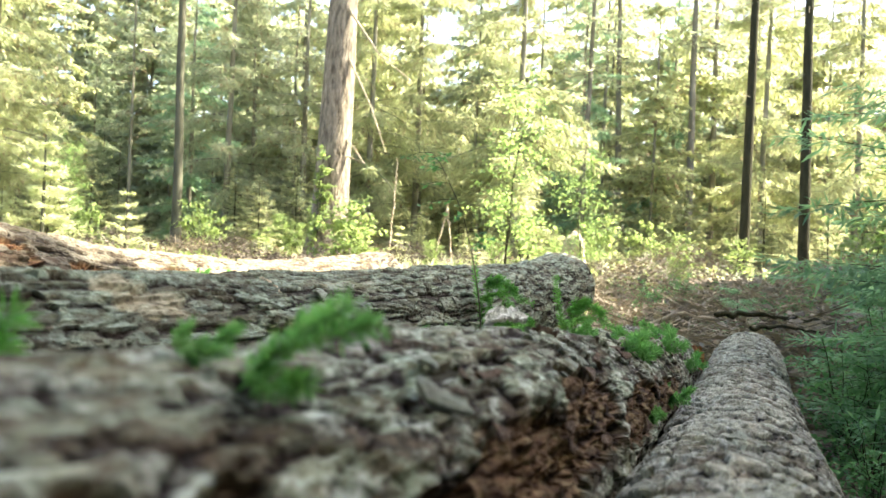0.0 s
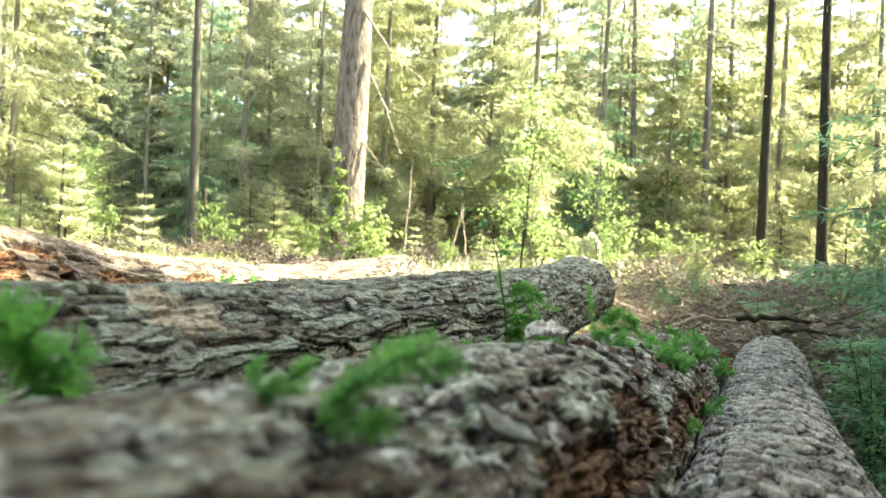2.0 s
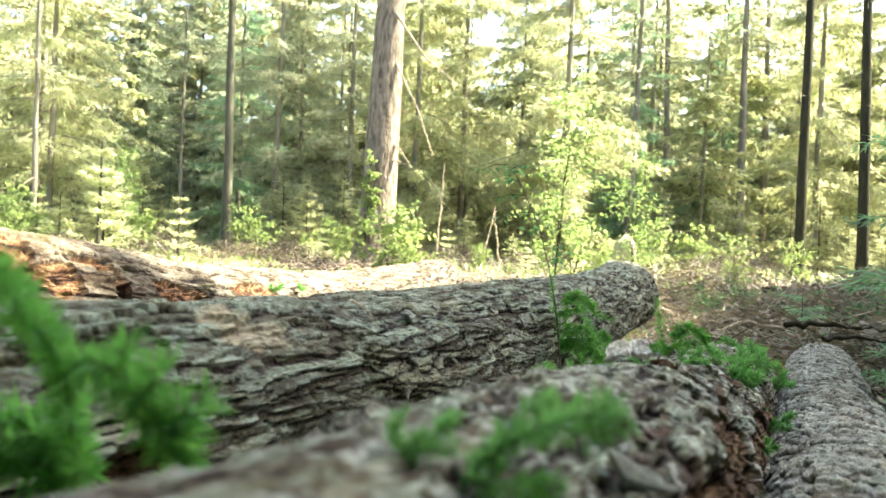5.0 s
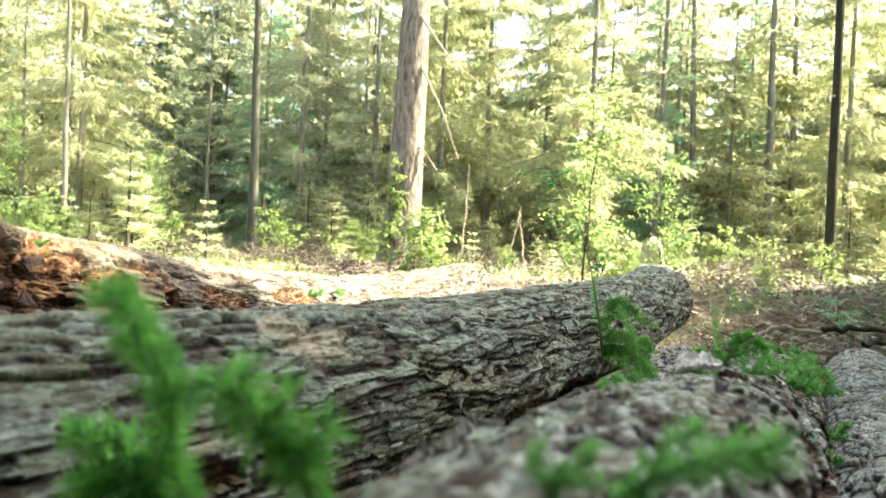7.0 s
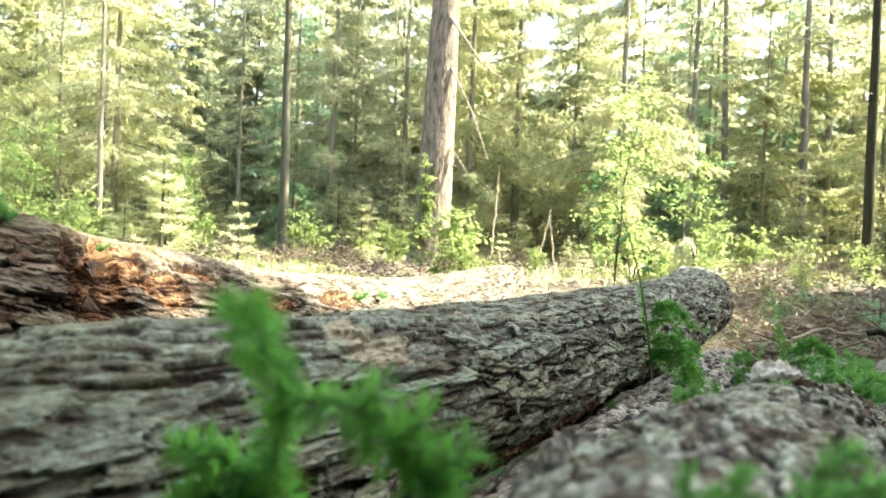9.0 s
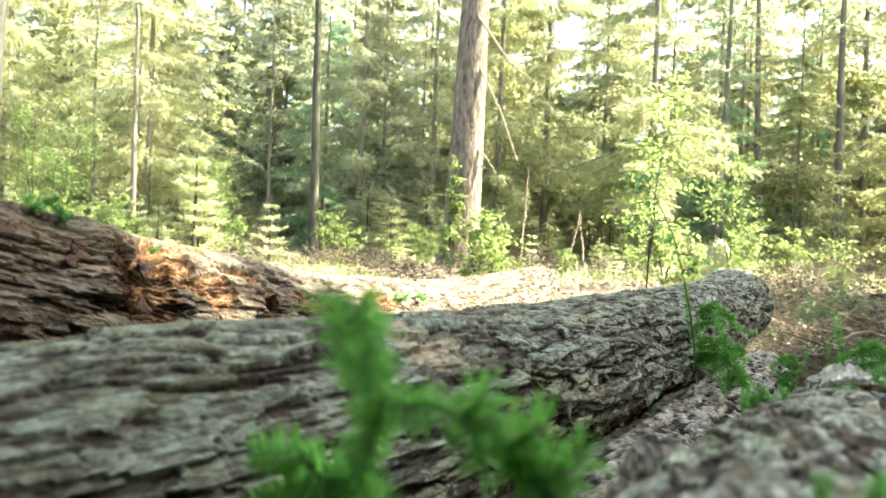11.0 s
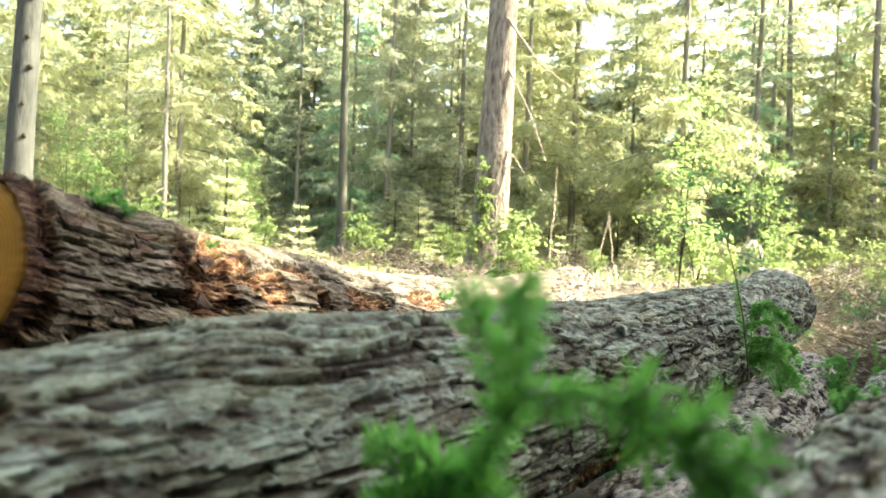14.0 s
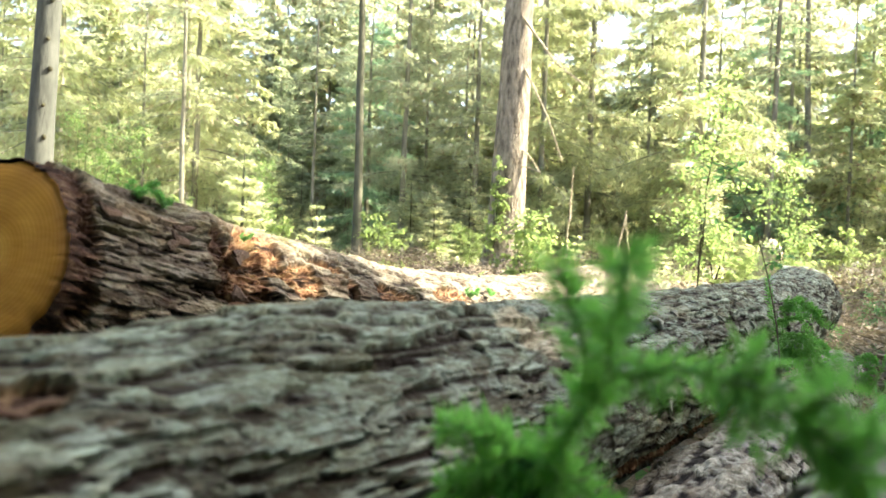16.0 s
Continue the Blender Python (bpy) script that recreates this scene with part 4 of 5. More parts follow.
def broadleaf(name, label, seed, H, spread, stems, leaves, size, leaf=LEAF, lean=(0, 0), low=0.15):
    """A slender broadleaf sapling: thin stems, side twigs and a loose cloud of single leaves."""
    rng = np.random.default_rng(seed)
    root = thing(name, label, "sapling" if H > 1 else "plant")
    tips, tw = [], []
    for s in range(stems):
        az = rng.uniform(0, 6.28)
        k = np.linspace(0, 1, 9)
        out = spread * rng.uniform(0.15, 0.55)
        hh = H * rng.uniform(0.75, 1.0)
        path = np.stack([np.cos(az) * out * k ** 1.5 + lean[0] * k * hh, np.sin(az) * out * k ** 1.5 + lean[1] * k * hh, -0.05 + hh * k], -1) + rng.normal(0, 0.012 * H, (9, 3)) * k[:, None]
        sv, sf = tube(path, np.linspace(0.008, 0.002, 9) * (0.4 + H * 0.35), 6)
        mesh_obj("stem", sv, sf, TRUNK_DARK, root)
        for b in range(int(7 + H * 4)):
            t = rng.uniform(low, 1)
            base = np.array([np.interp(t, k, path[:, c]) for c in range(3)])
            a2, bl = rng.uniform(0, 6.28), spread * rng.uniform(0.25, 0.7) * (1.15 - 0.7 * t)
            end = base + np.array([np.cos(a2) * bl, np.sin(a2) * bl, bl * rng.uniform(-0.1, 0.5)])
            mid = (base + end) / 2 + np.array([0, 0, 0.08 * bl])
            tw.append(tube(np.stack([base, mid, end]), [0.0022 * H ** 0.5, 0.0016 * H ** 0.5, 0.0008], 4))
            tips.append((base, mid, end))
    tv, tf = join(tw)
    mesh_obj("branchwork", tv, tf, TRUNK_DARK, root)["kind"] = "stuff"
    ids = rng.integers(0, len(tips), leaves)
    tt = rng.uniform(0.25, 1.05, leaves)[:, None]
    B = np.array([t[0] for t in tips])[ids]
    E_ = np.array([t[2] for t in tips])[ids]
    P = B + (E_ - B) * tt + rng.normal(0, 0.035 * spread, (leaves, 3))
    D = rng.normal(0, 1, (leaves, 3)) + np.array([0, 0, -0.4])
    D[:, 2] *= 0.5
    n = len(P)
    D /= np.linalg.norm(D, axis=1)[:, None]
    S = np.cross(D, rng.normal(0, 0.4, (n, 3)) + np.array([0, 0, 1.0]))
    S /= np.linalg.norm(S, axis=1)[:, None]
    Lf = (size * rng.uniform(0.6, 1.3, n))[:, None]
    N = np.cross(S, D)
    v = np.stack([P, P + D * Lf * 0.3 + S * Lf * 0.30, P + D * Lf * 0.7 + S * Lf * 0.24 - N * Lf * 0.06, P + D * Lf - N * Lf * 0.15, P + D * Lf * 0.7 - S * Lf * 0.24 - N * Lf * 0.06, P + D * Lf * 0.3 - S * Lf * 0.30], 1)
    f = (np.arange(n)[:, None, None] * 6 + np.array([[0, 1, 2, 3], [0, 3, 4, 5]])[None]).reshape(-1, 4)
    mesh_obj("foliage", v.reshape(-1, 3), f, leaf, root, smooth=False)["kind"] = "stuff"
    return root


tall = broadleaf("broadleaf_sapling", "slender leafy broadleaf sapling in sunlight", 5, 4.6, 1.9, 3, 2000, 0.08, LEAF_SAPLING)
settle(tall, 1.2, 15.31)
bushy = broadleaf("broadleaf_sapling", "low leafy shrub at the foot of a trunk", 6, 2.5, 1.7, 5, 3200, 0.085)
settle(bushy, -4.35, 22.4, 0, 0.55)
for x, y, a, k in ((-5.6, 22.9, 90, 0.4), (2.4, 17.5, 200, 0.6), (-0.3, 20.8, 40, 0.6), (3.6, 20.0, 300, 0.7), (-13.0, 21.8, 120, 0.9), (-9.2, 23.5, 30, 0.5), (4.6, 15.6, 10, 0.45), (14.5, 23.0, 10, 0.9), (-16.5, 22.0, 10, 0.9)):
    plant(bushy, x, y, a, k)
for x, y, a, k in ((5.5, 9.4, 30, 0.95), (-14.2, 19.8, 90, 1.0), (-16.0, 21.5, 10, 1.1), (2.9, 16.6, 150, 0.75), (-11.6, 24.5, 200, 0.9)):
    plant(tall, x, y, a, k)
ivy = broadleaf("ivy", "green ivy climbing the foot of the old trunk", 21, 3.6, 0.75, 4, 1500, 0.10, LEAF, (0.02, 0), 0.05)
settle(ivy, -3.75, 23.28, 0)
# ---- young firs beside the straight log ----
fir = conifer("young_fir", "young blue-green fir with flat soft branches", 44, 1.75, 0.02, 0.08, 0.95, 22.0, NEEDLE_FIR, TRUNK_DARK, 0.2, 0.045, 0.022, blade=0.45, curtain=0.15, limb=0.45)
settle(fir, 3.25, 4.7, 0, 0.9)
for x, y, a, k in ((1.78, 2.15, 20, 0.36), (2.05, 2.75, 160, 0.5), (1.55, 1.62, 250, 0.28), (2.65, 3.1, 120, 0.62), (3.6, 6.0, 220, 0.8), (2.25, 2.2, 60, 0.5), (4.5, 7.6, 90, 0.9), (3.3, 8.8, 10, 0.5)):
    plant(fir, x, y, a, k)
plant(fir, 2.45, 3.7, 200, 0.85)
tall_fir = conifer("young_fir", "taller blue-green fir with flat soft branches beside the log pile", 47, 2.8, 0.03, 0.1, 1.5, 15.0, NEEDLE_FIR, TRUNK_DARK, 0.22, 0.035, 0.016, blade=0.32, curtain=0.1, limb=0.3)
settle(tall_fir, 2.9, 4.2, 77)

shrub = broadleaf("leafy_shrub", "low leafy green shrub beside the straight log", 15, 0.8, 0.6, 5, 1000, 0.034, LEAF_SHADED)
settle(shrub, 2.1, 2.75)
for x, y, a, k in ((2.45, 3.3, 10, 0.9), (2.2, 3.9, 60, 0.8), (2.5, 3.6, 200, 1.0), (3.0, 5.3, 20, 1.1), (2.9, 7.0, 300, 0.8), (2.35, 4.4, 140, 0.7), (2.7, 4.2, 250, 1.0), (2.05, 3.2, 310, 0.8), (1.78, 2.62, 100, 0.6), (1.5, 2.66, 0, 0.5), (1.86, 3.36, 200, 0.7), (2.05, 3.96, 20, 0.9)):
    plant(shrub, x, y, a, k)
bush = broadleaf("leafy_shrub", "sunlit leafy shrub at the edge of the wood", 16, 0.8, 0.6, 4, 700, 0.05, LEAF)
settle(bush, -6.3, 21.5, 0, 1.6)
rng = random.Random(77)
for _ in range(22):
    y = rng.uniform(16, 29)
    plant(bush, rng.uniform(-0.75 * y, 0.6 * y), y, rng.uniform(0, 360), rng.uniform(0.8, 1.7))

# ---- sprigs on the logs ----
def sprig(label, at, shoots, needle=0.024, leaf=SPRIG, seed=1, dense=2600, thin_=1.0):
    """A conifer sprig: shoots are bent lines from the root with needles set round them like a brush."""
    rng = np.random.default_rng(seed)
    root = thing("conifer_sprig", label, "plant", at)
    for pts in shoots:
        pts = np.array(pts, float)
        k = np.linspace(0, 1, len(pts))
        kk = np.linspace(0, 1, 14)
        path = np.stack([np.interp(kk, k, pts[:, c]) for c in range(3)], -1)
        path[1:-1] += rng.normal(0, 0.0015, (12, 3))
        sv, sf = tube(path, np.linspace(0.0022, 0.0009, 14), 6)
        shoot = mesh_obj("shoot", sv, sf, SPRIG_DARK, root)
        ln_ = np.linalg.norm(np.diff(pts, axis=0), axis=1).sum()
        n = int(ln_ * dense * (1.0 if pts[0][0] == 0 and len(pts) > 3 else thin_))
        t = rng.uniform(0.06, 1, n)
        P = np.stack([np.interp(t, kk, path[:, c]) for c in range(3)], -1)
        ax = pts[-1] - pts[0]
        ax /= np.linalg.norm(ax)
        D = rng.normal(0, 1, (n, 3))
        D -= (D @ ax)[:, None] * ax * 0.85
        D = D / np.linalg.norm(D, axis=1)[:, None] + ax * rng.uniform(0.2, 0.9, n)[:, None]
        v, f = strips(P, D, needle * rng.uniform(0.7, 1.15, n) * (1 - 0.2 * t), 0.0028 * rng.uniform(0.8, 1.3, n), rng, 1.0)
        mesh_obj("needles", v, f, leaf, shoot, smooth=False)["kind"] = "stuff"
    return root


leader = [(0, 0, 0), (0.004, -0.012, 0.045), (0.046, -0.105, 0.134), (0.05, -0.16, 0.175), (0.053, -0.219, 0.216)]
arm = [(0.046, -0.105, 0.134), (0.09, -0.15, 0.152), (0.131, -0.19, 0.144), (0.152, -0.19, 0.13), (0.171, -0.186, 0.108)]
shoots = [leader, [(0.0, -0.01, 0.04), (0.02, -0.05, 0.09), (0.046, -0.105, 0.134)], [(0.04, -0.09, 0.12), (0.025, -0.12, 0.175), (0.013, -0.143, 0.21)], arm]
rng = random.Random(58)
for k in range(6):
    # short spurs along the arm
    a, b = arm[1 + k % 3], arm[2 + k % 3]
    q = [a[c] * 0.5 + b[c] * 0.5 for c in range(3)]
    shoots.append([tuple(q), (q[0] + rng.uniform(0.01, 0.024), q[1] - rng.uniform(0.0, 0.012), q[2] + (0.018 if k % 2 else -0.028))])
for k in range(7):
    # low side shoots that lean away from the arm
    z0, reach_ = 0.01 + 0.008 * k, rng.uniform(0.04, 0.075)
    toward = (0.045, -0.06) if k == 3 else (-reach_, -rng.uniform(0.02, 0.05))
    shoots.append([(0.002, -0.01, z0), (toward[0] * 0.5, -0.01 + toward[1] * 0.5, z0 + 0.022), (toward[0], -0.01 + toward[1], z0 + rng.uniform(0.005, 0.04))])
sprig("bright green larch seedling rooted between two logs", (-0.484, 0.75, 0.42), shoots, 0.030, seed=2, dense=1750, thin_=0.95)
TUFTS = [[(0, 0, 0), (0.02, 0.0, 0.02), (0.05, 0.01, 0.03)], [(0, 0, 0), (-0.01, 0.005, 0.025), (-0.005, 0.01, 0.045)], [(0, 0, 0), (0.03, -0.015, 0.012), (0.06, -0.02, 0.02)], [(0.03, 0, 0.02), (0.06, 0.03, 0.045)]]
small = sprig("small green larch tuft on old bark", (-0.173, 0.545, 0.532), TUFTS, 0.02, TUFT, seed=5)
sprig("feathery green larch sprig lying on old bark", (-0.135, 0.56, 0.515), [[(0, 0, 0), (0.02, -0.01, 0.022), (0.046, -0.03, 0.042), (0.078, -0.066, 0.064)], [(0.02, -0.01, 0.022), (0.035, 0.005, 0.04), (0.055, 0.01, 0.052)],
                                                                             [(0, 0, 0), (0.03, -0.035, 0.006), (0.05, -0.05, 0.012)], [(0.046, -0.03, 0.042), (0.075, -0.025, 0.043), (0.095, -0.03, 0.05)]], 0.019, TUFT, seed=6, dense=2000)
for x, y, z, a, k in ((0.01, 1.37, 0.445, 200, 0.75), (-0.04, 1.33, 0.44, 60, 0.6), (0.20, 1.62, 0.43, 140, 0.6), (0.47, 2.05, 0.36, 0, 1.3), (0.56, 2.15, 0.33, 70, 1.4), (0.62, 2.45, 0.32, 190, 1.6), (0.80, 2.85, 0.27, 30, 1.7), (0.97, 3.37, 0.25, 120, 1.7), (1.02, 3.28, 0.15, 10, 1.5)):
    copy_thing(small, pose(x, y, z, 0, 0, a) @ Matrix.Scale(k, 4))
for x, y, z, a, k in ((0.53, 1.94, 0.20, 250, 1.0), (0.70, 2.40, 0.17, 330, 1.2), (0.45, 1.55, 0.18, 20, 0.8), (-1.21, 1.71, 0.63, 0, 0.35), (-1.29, 1.42, 0.70, 0, 0.7), (-1.25, 1.46, 0.69, 120, 0.6), (-0.95, 3.09, 0.45, 0, 0.7), (-0.91, 3.4, 0.44, 90, 0.6), (-0.36, 0.82, 0.35, 45, 0.9), (0.30, 1.75, 0.43, 15, 0.8)):
    copy_thing(small, pose(x, y, z, 0, 0, a) @ Matrix.Scale(k, 4))
small.scale = (0.55, 0.55, 0.55)
rng = random.Random(31)
spray = [[(0, 0, -0.05), (-0.02, 0, 0.06), (-0.045, 0.02, 0.17), (-0.05, 0.03, 0.27)]]
for k in range(18):
    z0 = rng.uniform(-0.04, 0.20)
    reach_ = rng.uniform(0.09, 0.25) * (0.75 + 0.5 * (1 - abs(z0 - 0.06) / 0.12))
    a = rng.gauss(0, 0.5)
    drop = rng.uniform(-0.1, 0.9) * reach_
    spray.append([(-0.015, 0, z0), (-0.015 + 0.5 * reach_ * math.cos(a), 0.4 * reach_ * math.sin(a), z0 + 0.03 - 0.2 * drop), (reach_ * math.cos(a), 0.7 * reach_ * math.sin(a), z0 - drop)])
hanging = sprig("dark green conifer spray standing against the thick log", (0.18, 3.12, 0.31), spray, 0.028, SPRIG, seed=9, dense=1100)
copy_thing(hanging, pose(0.34, 3.35, 0.20, 0, 0, 50) @ Matrix.Scale(0.7, 4))
copy_thing(hanging, pose(0.33, 1.98, 0.36, 0, 0, 20) @ Matrix.Scale(0.72, 4))
copy_thing(hanging, pose(0.80, 4.2, 0.05, 0, -10, 150) @ Matrix.Scale(0.8, 4))
copy_thing(hanging, pose(1.35, 5.3, -0.08, 0, 5, 20) @ Matrix.Scale(1.0, 4))


def seedling(label, at, line, leaves, size, seed):
    """A thin arching stem with a few drooping twigs and single leaves towards its tip."""
    rng = np.random.default_rng(seed)
    root = thing("broadleaf_seedling", label, "plant", at)
    q = np.array(line, float)
    kk = np.linspace(0, 1, 18)
    path = np.stack([np.interp(kk, np.linspace(0, 1, len(q)), q[:, c]) for c in range(3)], -1)
    sv, sf = tube(path, np.linspace(0.0032, 0.0012, 18), 7)
    mesh_obj("stem", sv, sf, TRUNK_HAZED, root)
    P, D = [], []
    for t in np.linspace(0.45, 1.0, 9):
        o = np.array([np.interp(t, kk, path[:, c]) for c in range(3)])
        az, ln_ = rng.uniform(0, 6.28), rng.uniform(0.05, 0.15)
        end = o + np.array([np.cos(az) * ln_, np.sin(az) * ln_, rng.uniform(-0.03, 0.02)])
        tv, tf = tube(np.stack([o, (o + end) / 2 + np.array([0, 0, 0.01]), end]), [0.0014, 0.001, 0.0006], 4)
        mesh_obj("twig", tv, tf, TRUNK_DARK, root)
        n = leaves // 9
        u = rng.uniform(0.15, 1.1, n)[:, None]
        P.append(o + (end - o) * u + rng.normal(0, 0.006, (n, 3)))
        D.append(rng.normal(0, 1, (n, 3)) * np.array([1, 1, 0.4]) + np.array([0, 0, -0.35]))
    P, D = np.concatenate(P), np.concatenate(D)
    v, f = strips(P, D, size * rng.uniform(0.7, 1.3, len(P)), size * 0.6 * rng.uniform(0.8, 1.2, len(P)), rng, 0.5)
    mesh_obj("foliage", v, f, LEAF_SHADED, root, smooth=False)["kind"] = "stuff"
    return root


seedling("thin arching broadleaf seedling growing beside the thick log", (0.17, 3.06, 0.22), [(0, 0, 0), (-0.02, 0.03, 0.2), (-0.05, 0.04, 0.35), (-0.10, 0.04, 0.53), (-0.19, 0.04, 0.71), (-0.23, 0.05, 0.76)], 130, 0.028, 3)


# ---- loose bark flakes on the logs ----
def flake_mesh(seed, size, mat):
    """A curled, ragged bark plate with thickness."""
    rng = np.random.default_rng(seed)
    k = 9
    th = np.linspace(0, 2 * np.pi, k, endpoint=False) + rng.uniform(-0.2, 0.2, k)
    rad = rng.uniform(0.6, 1.1, k)
    x, y = np.cos(th) * rad * size, np.sin(th) * rad * size * rng.uniform(0.35, 0.55)
    z = 0.35 * x * x / size * rng.uniform(0.2, 1.0) - 0.5 * y * y / size
    top = np.stack([x, y, z + 0.0015], -1)
    inn = np.stack([x * 0.5, y * 0.5, z * 0.3 + 0.003 + rng.uniform(-0.001, 0.002, k)], -1)
    bot = np.stack([x * 0.92, y * 0.92, z - 0.003], -1)
    v = np.concatenate([inn, top, bot, [[0, 0, 0.0035], [0, 0, -0.003]]])
    f = []
    for i in range(k):
        j = (i + 1) % k
        f += [(i, k + i, k + j, j), (k + i, 2 * k + i, 2 * k + j, k + j)]
        f += [(i, j, 3 * k, 3 * k), (2 * k + j, 2 * k + i, 3 * k + 1, 3 * k + 1)]
    me = bpy.data.meshes.new("bark_flake")
    me.from_pydata(v.tolist(), [], [tuple(dict.fromkeys(q)) for q in f])
    me.materials.append(mat)
    return me


def flakes_on(log, count, seed, meshes, y_range, ang_range, lift=0.006):
    root, (p, r, ell, d, side, up, base) = log
    rng = random.Random(seed)
    ok = [i for i in range(len(p)) if y_range[0] < p[i][1] < y_range[1]]
    for _ in range(count):
        i, a = ok[rng.randrange(len(ok))], rng.uniform(*ang_range)
        nrm = Vector(up[i]) * math.cos(a) + Vector(side[i]) * math.sin(a)
        ax = Vector(d[i])
        rot_ = Matrix((ax, nrm.cross(ax), nrm)).transposed().to_4x4()
        ob = new("bark_flake", meshes[rng.randrange(len(meshes))])
        ob.parent = root
        at = Vector(p[i] - base) + nrm * (r[i] + lift)
        ob.matrix_local = Matrix.Translation(at) @ rot_ @ Euler((rng.gauss(0, 0.10), rng.gauss(0, 0.08), rng.gauss(0, 0.35))).to_matrix().to_4x4() @ Matrix.Scale(rng.uniform(0.6, 1.4), 4)


GREY_FLAKES = [flake_mesh(i, 0.034, FLAKE_GREY) for i in range(6)]
BROWN_FLAKES = [flake_mesh(20 + i, 0.03, FLAKE_BROWN) for i in range(4)]
flakes_on(log_c, 46, 1, GREY_FLAKES, (0.75, 3.2), (-1.5, 0.8), 0.003)
flakes_on(log_c, 30, 2, BROWN_FLAKES, (0.8, 3.0), (0.5, 1.6), 0.0)
flakes_on(log_b, 14, 3, GREY_FLAKES, (1.9, 4.5), (0.5, 1.7), -0.001)
flakes_on(log_a, 10, 4, BROWN_FLAKES, (1.25, 2.0), (0.8, 1.8), -0.002)
flakes_on(log_d, 12, 5, GREY_FLAKES, (0.9, 4.5), (-1.4, 1.2), 0.0)
def big_chip(seed, size):
    """A thick plate of loose bark, ragged all round and curled up at one side, in a fine grid with a torn brown underside."""
    rng = np.random.default_rng(seed)
    nu, nv = 16, 9
    gu, gv_ = np.meshgrid(np.linspace(-1, 1, nu), np.linspace(-1, 1, nv), indexing="ij")
    edge = 1 + 0.22 * np.sin(5 * gu + seed) * np.cos(4 * gv_) + rng.normal(0, 0.09, gu.shape)
    x = gu * size * edge * (1 - 0.22 * gv_ ** 2)
    y = gv_ * size * 0.5 * edge * (1 - 0.35 * gu ** 2)
    z = size * (0.10 * gv_ + 0.25 * np.abs(gv_) ** 1.5 - 0.10 * gu ** 2 + 0.06 * np.sin(3 * gu + seed) + 0.07 * rng.normal(0, 1, gu.shape))
    top_ = np.stack([x, y, z], -1).reshape(-1, 3)
    low = np.stack([x * 0.94, y * 0.94, z - size * 0.10 * (1 + 0.4 * rng.uniform(0, 1, gu.shape))], -1).reshape(-1, 3)
    i, j = np.meshgrid(np.arange(nu - 1), np.arange(nv - 1), indexing="ij")
    f = np.stack([i * nv + j, (i + 1) * nv + j, (i + 1) * nv + j + 1, i * nv + j + 1], -1).reshape(-1, 4)
    rim = [k * nv for k in range(nu)] + [(nu - 1) * nv + k for k in range(1, nv)] + [k * nv + nv - 1 for k in range(nu - 2, -1, -1)] + [k for k in range(nv - 2, 0, -1)]
    m = nu * nv
    wall = [(rim[k], rim[(k + 1) % len(rim)], rim[(k + 1) % len(rim)] + m, rim[k] + m) for k in range(len(rim))]
    return np.concatenate([top_, low]), np.concatenate([f, f[:, ::-1] + m, np.array(wall)[:, ::-1]])


for x, y, z, rx, ry, rz, size, mat, word in ((0.115, 1.40, 0.497, 0.30, -0.12, 0.15, 0.038, FLAKE_WHITE, "upturned pale bark chip"), (-0.223, 0.88, 0.476, 0.15, -0.35, 1.0, 0.042, FLAKE_PALE, "loose pale bark plate"),
                                             (-0.25, 0.74, 0.485, 0.20, -0.25, 0.9, 0.038, FLAKE_PALE, "loose pale bark plate"), (-0.13, 0.93, 0.496, 0.1, -0.1, 1.2, 0.032, FLAKE_PALE, "loose pale bark plate"),
                                             (-0.05, 1.05, 0.492, 0.15, 0.0, 0.9, 0.030, FLAKE_PALE, "loose pale bark plate"), (0.20, 1.50, 0.462, 0.1, 0.35, -0.5, 0.026, FLAKE_BROWN, "torn brown bark plate"),
                                             (1.262, 3.83, 0.135, 0.9, 1.2, 0.3, 0.06, ROTTEN, "splintered orange wood")):
    cv, cf = big_chip(int(abs(x) * 1000), size)
    ob = mesh_obj("bark_flake", cv, cf, mat, log_c[0], smooth=False, label=word)
    ob.location, ob.rotation_euler = Vector((x, y, z)) - Vector(log_c[1][6]), (rx, ry, rz)

# ---- dead wood ----
for pts, r0 in ((((-3.15, 23.6, 7.53), (-2.18, 23.6, 6.2), (-1.12, 23.6, 5.4)), 0.035), (((-3.05, 23.6, 6.0), (-2.35, 23.6, 4.65), (-1.85, 23.6, 3.3)), 0.025),
                (((-3.3, 23.6, 3.85), (-2.8, 23.6, 3.4), (-2.45, 23.6, 2.9)), 0.022), (((-3.35, 23.6, 3.15), (-2.9, 23.6, 3.1), (-2.5, 23.6, 2.95)), 0.022)):
    q = np.array(pts)
    kk = np.linspace(0, 1, 7)
    q = np.stack([np.interp(kk, [0, 0.5, 1], q[:, c]) for c in range(3)], -1)
    bv, bf = tube(q, np.linspace(1.35 * r0, 0.016, 7), 6)
    inv = big.matrix_basis.inverted()
    mesh_obj("broken_branch", np.array([inv @ Vector(c) for c in bv]), bf, DEADWOOD, big, label="dead pale broken branch")


def stick(name, label, pts, r0, r1, mat=DEADWOOD, seed=0):
    rng = np.random.default_rng(seed)
    q = np.array(pts, float)
    kk = np.linspace(0, 1, 16)
    q = np.stack([np.interp(kk, np.linspace(0, 1, len(q)), q[:, c]) for c in range(3)], -1) + rng.normal(0, r0 * 0.5, (16, 3))
    v, f = tube(q - q[0], np.linspace(r0, r1, 16) * rng.uniform(0.85, 1.15, 16), 8)
    ob = mesh_obj(name, v, f, mat)
    ob.location = q[0]
    return tagged(ob, label, "branch" if "branch" in name else "twig" if "twig" in name else "dead tree")


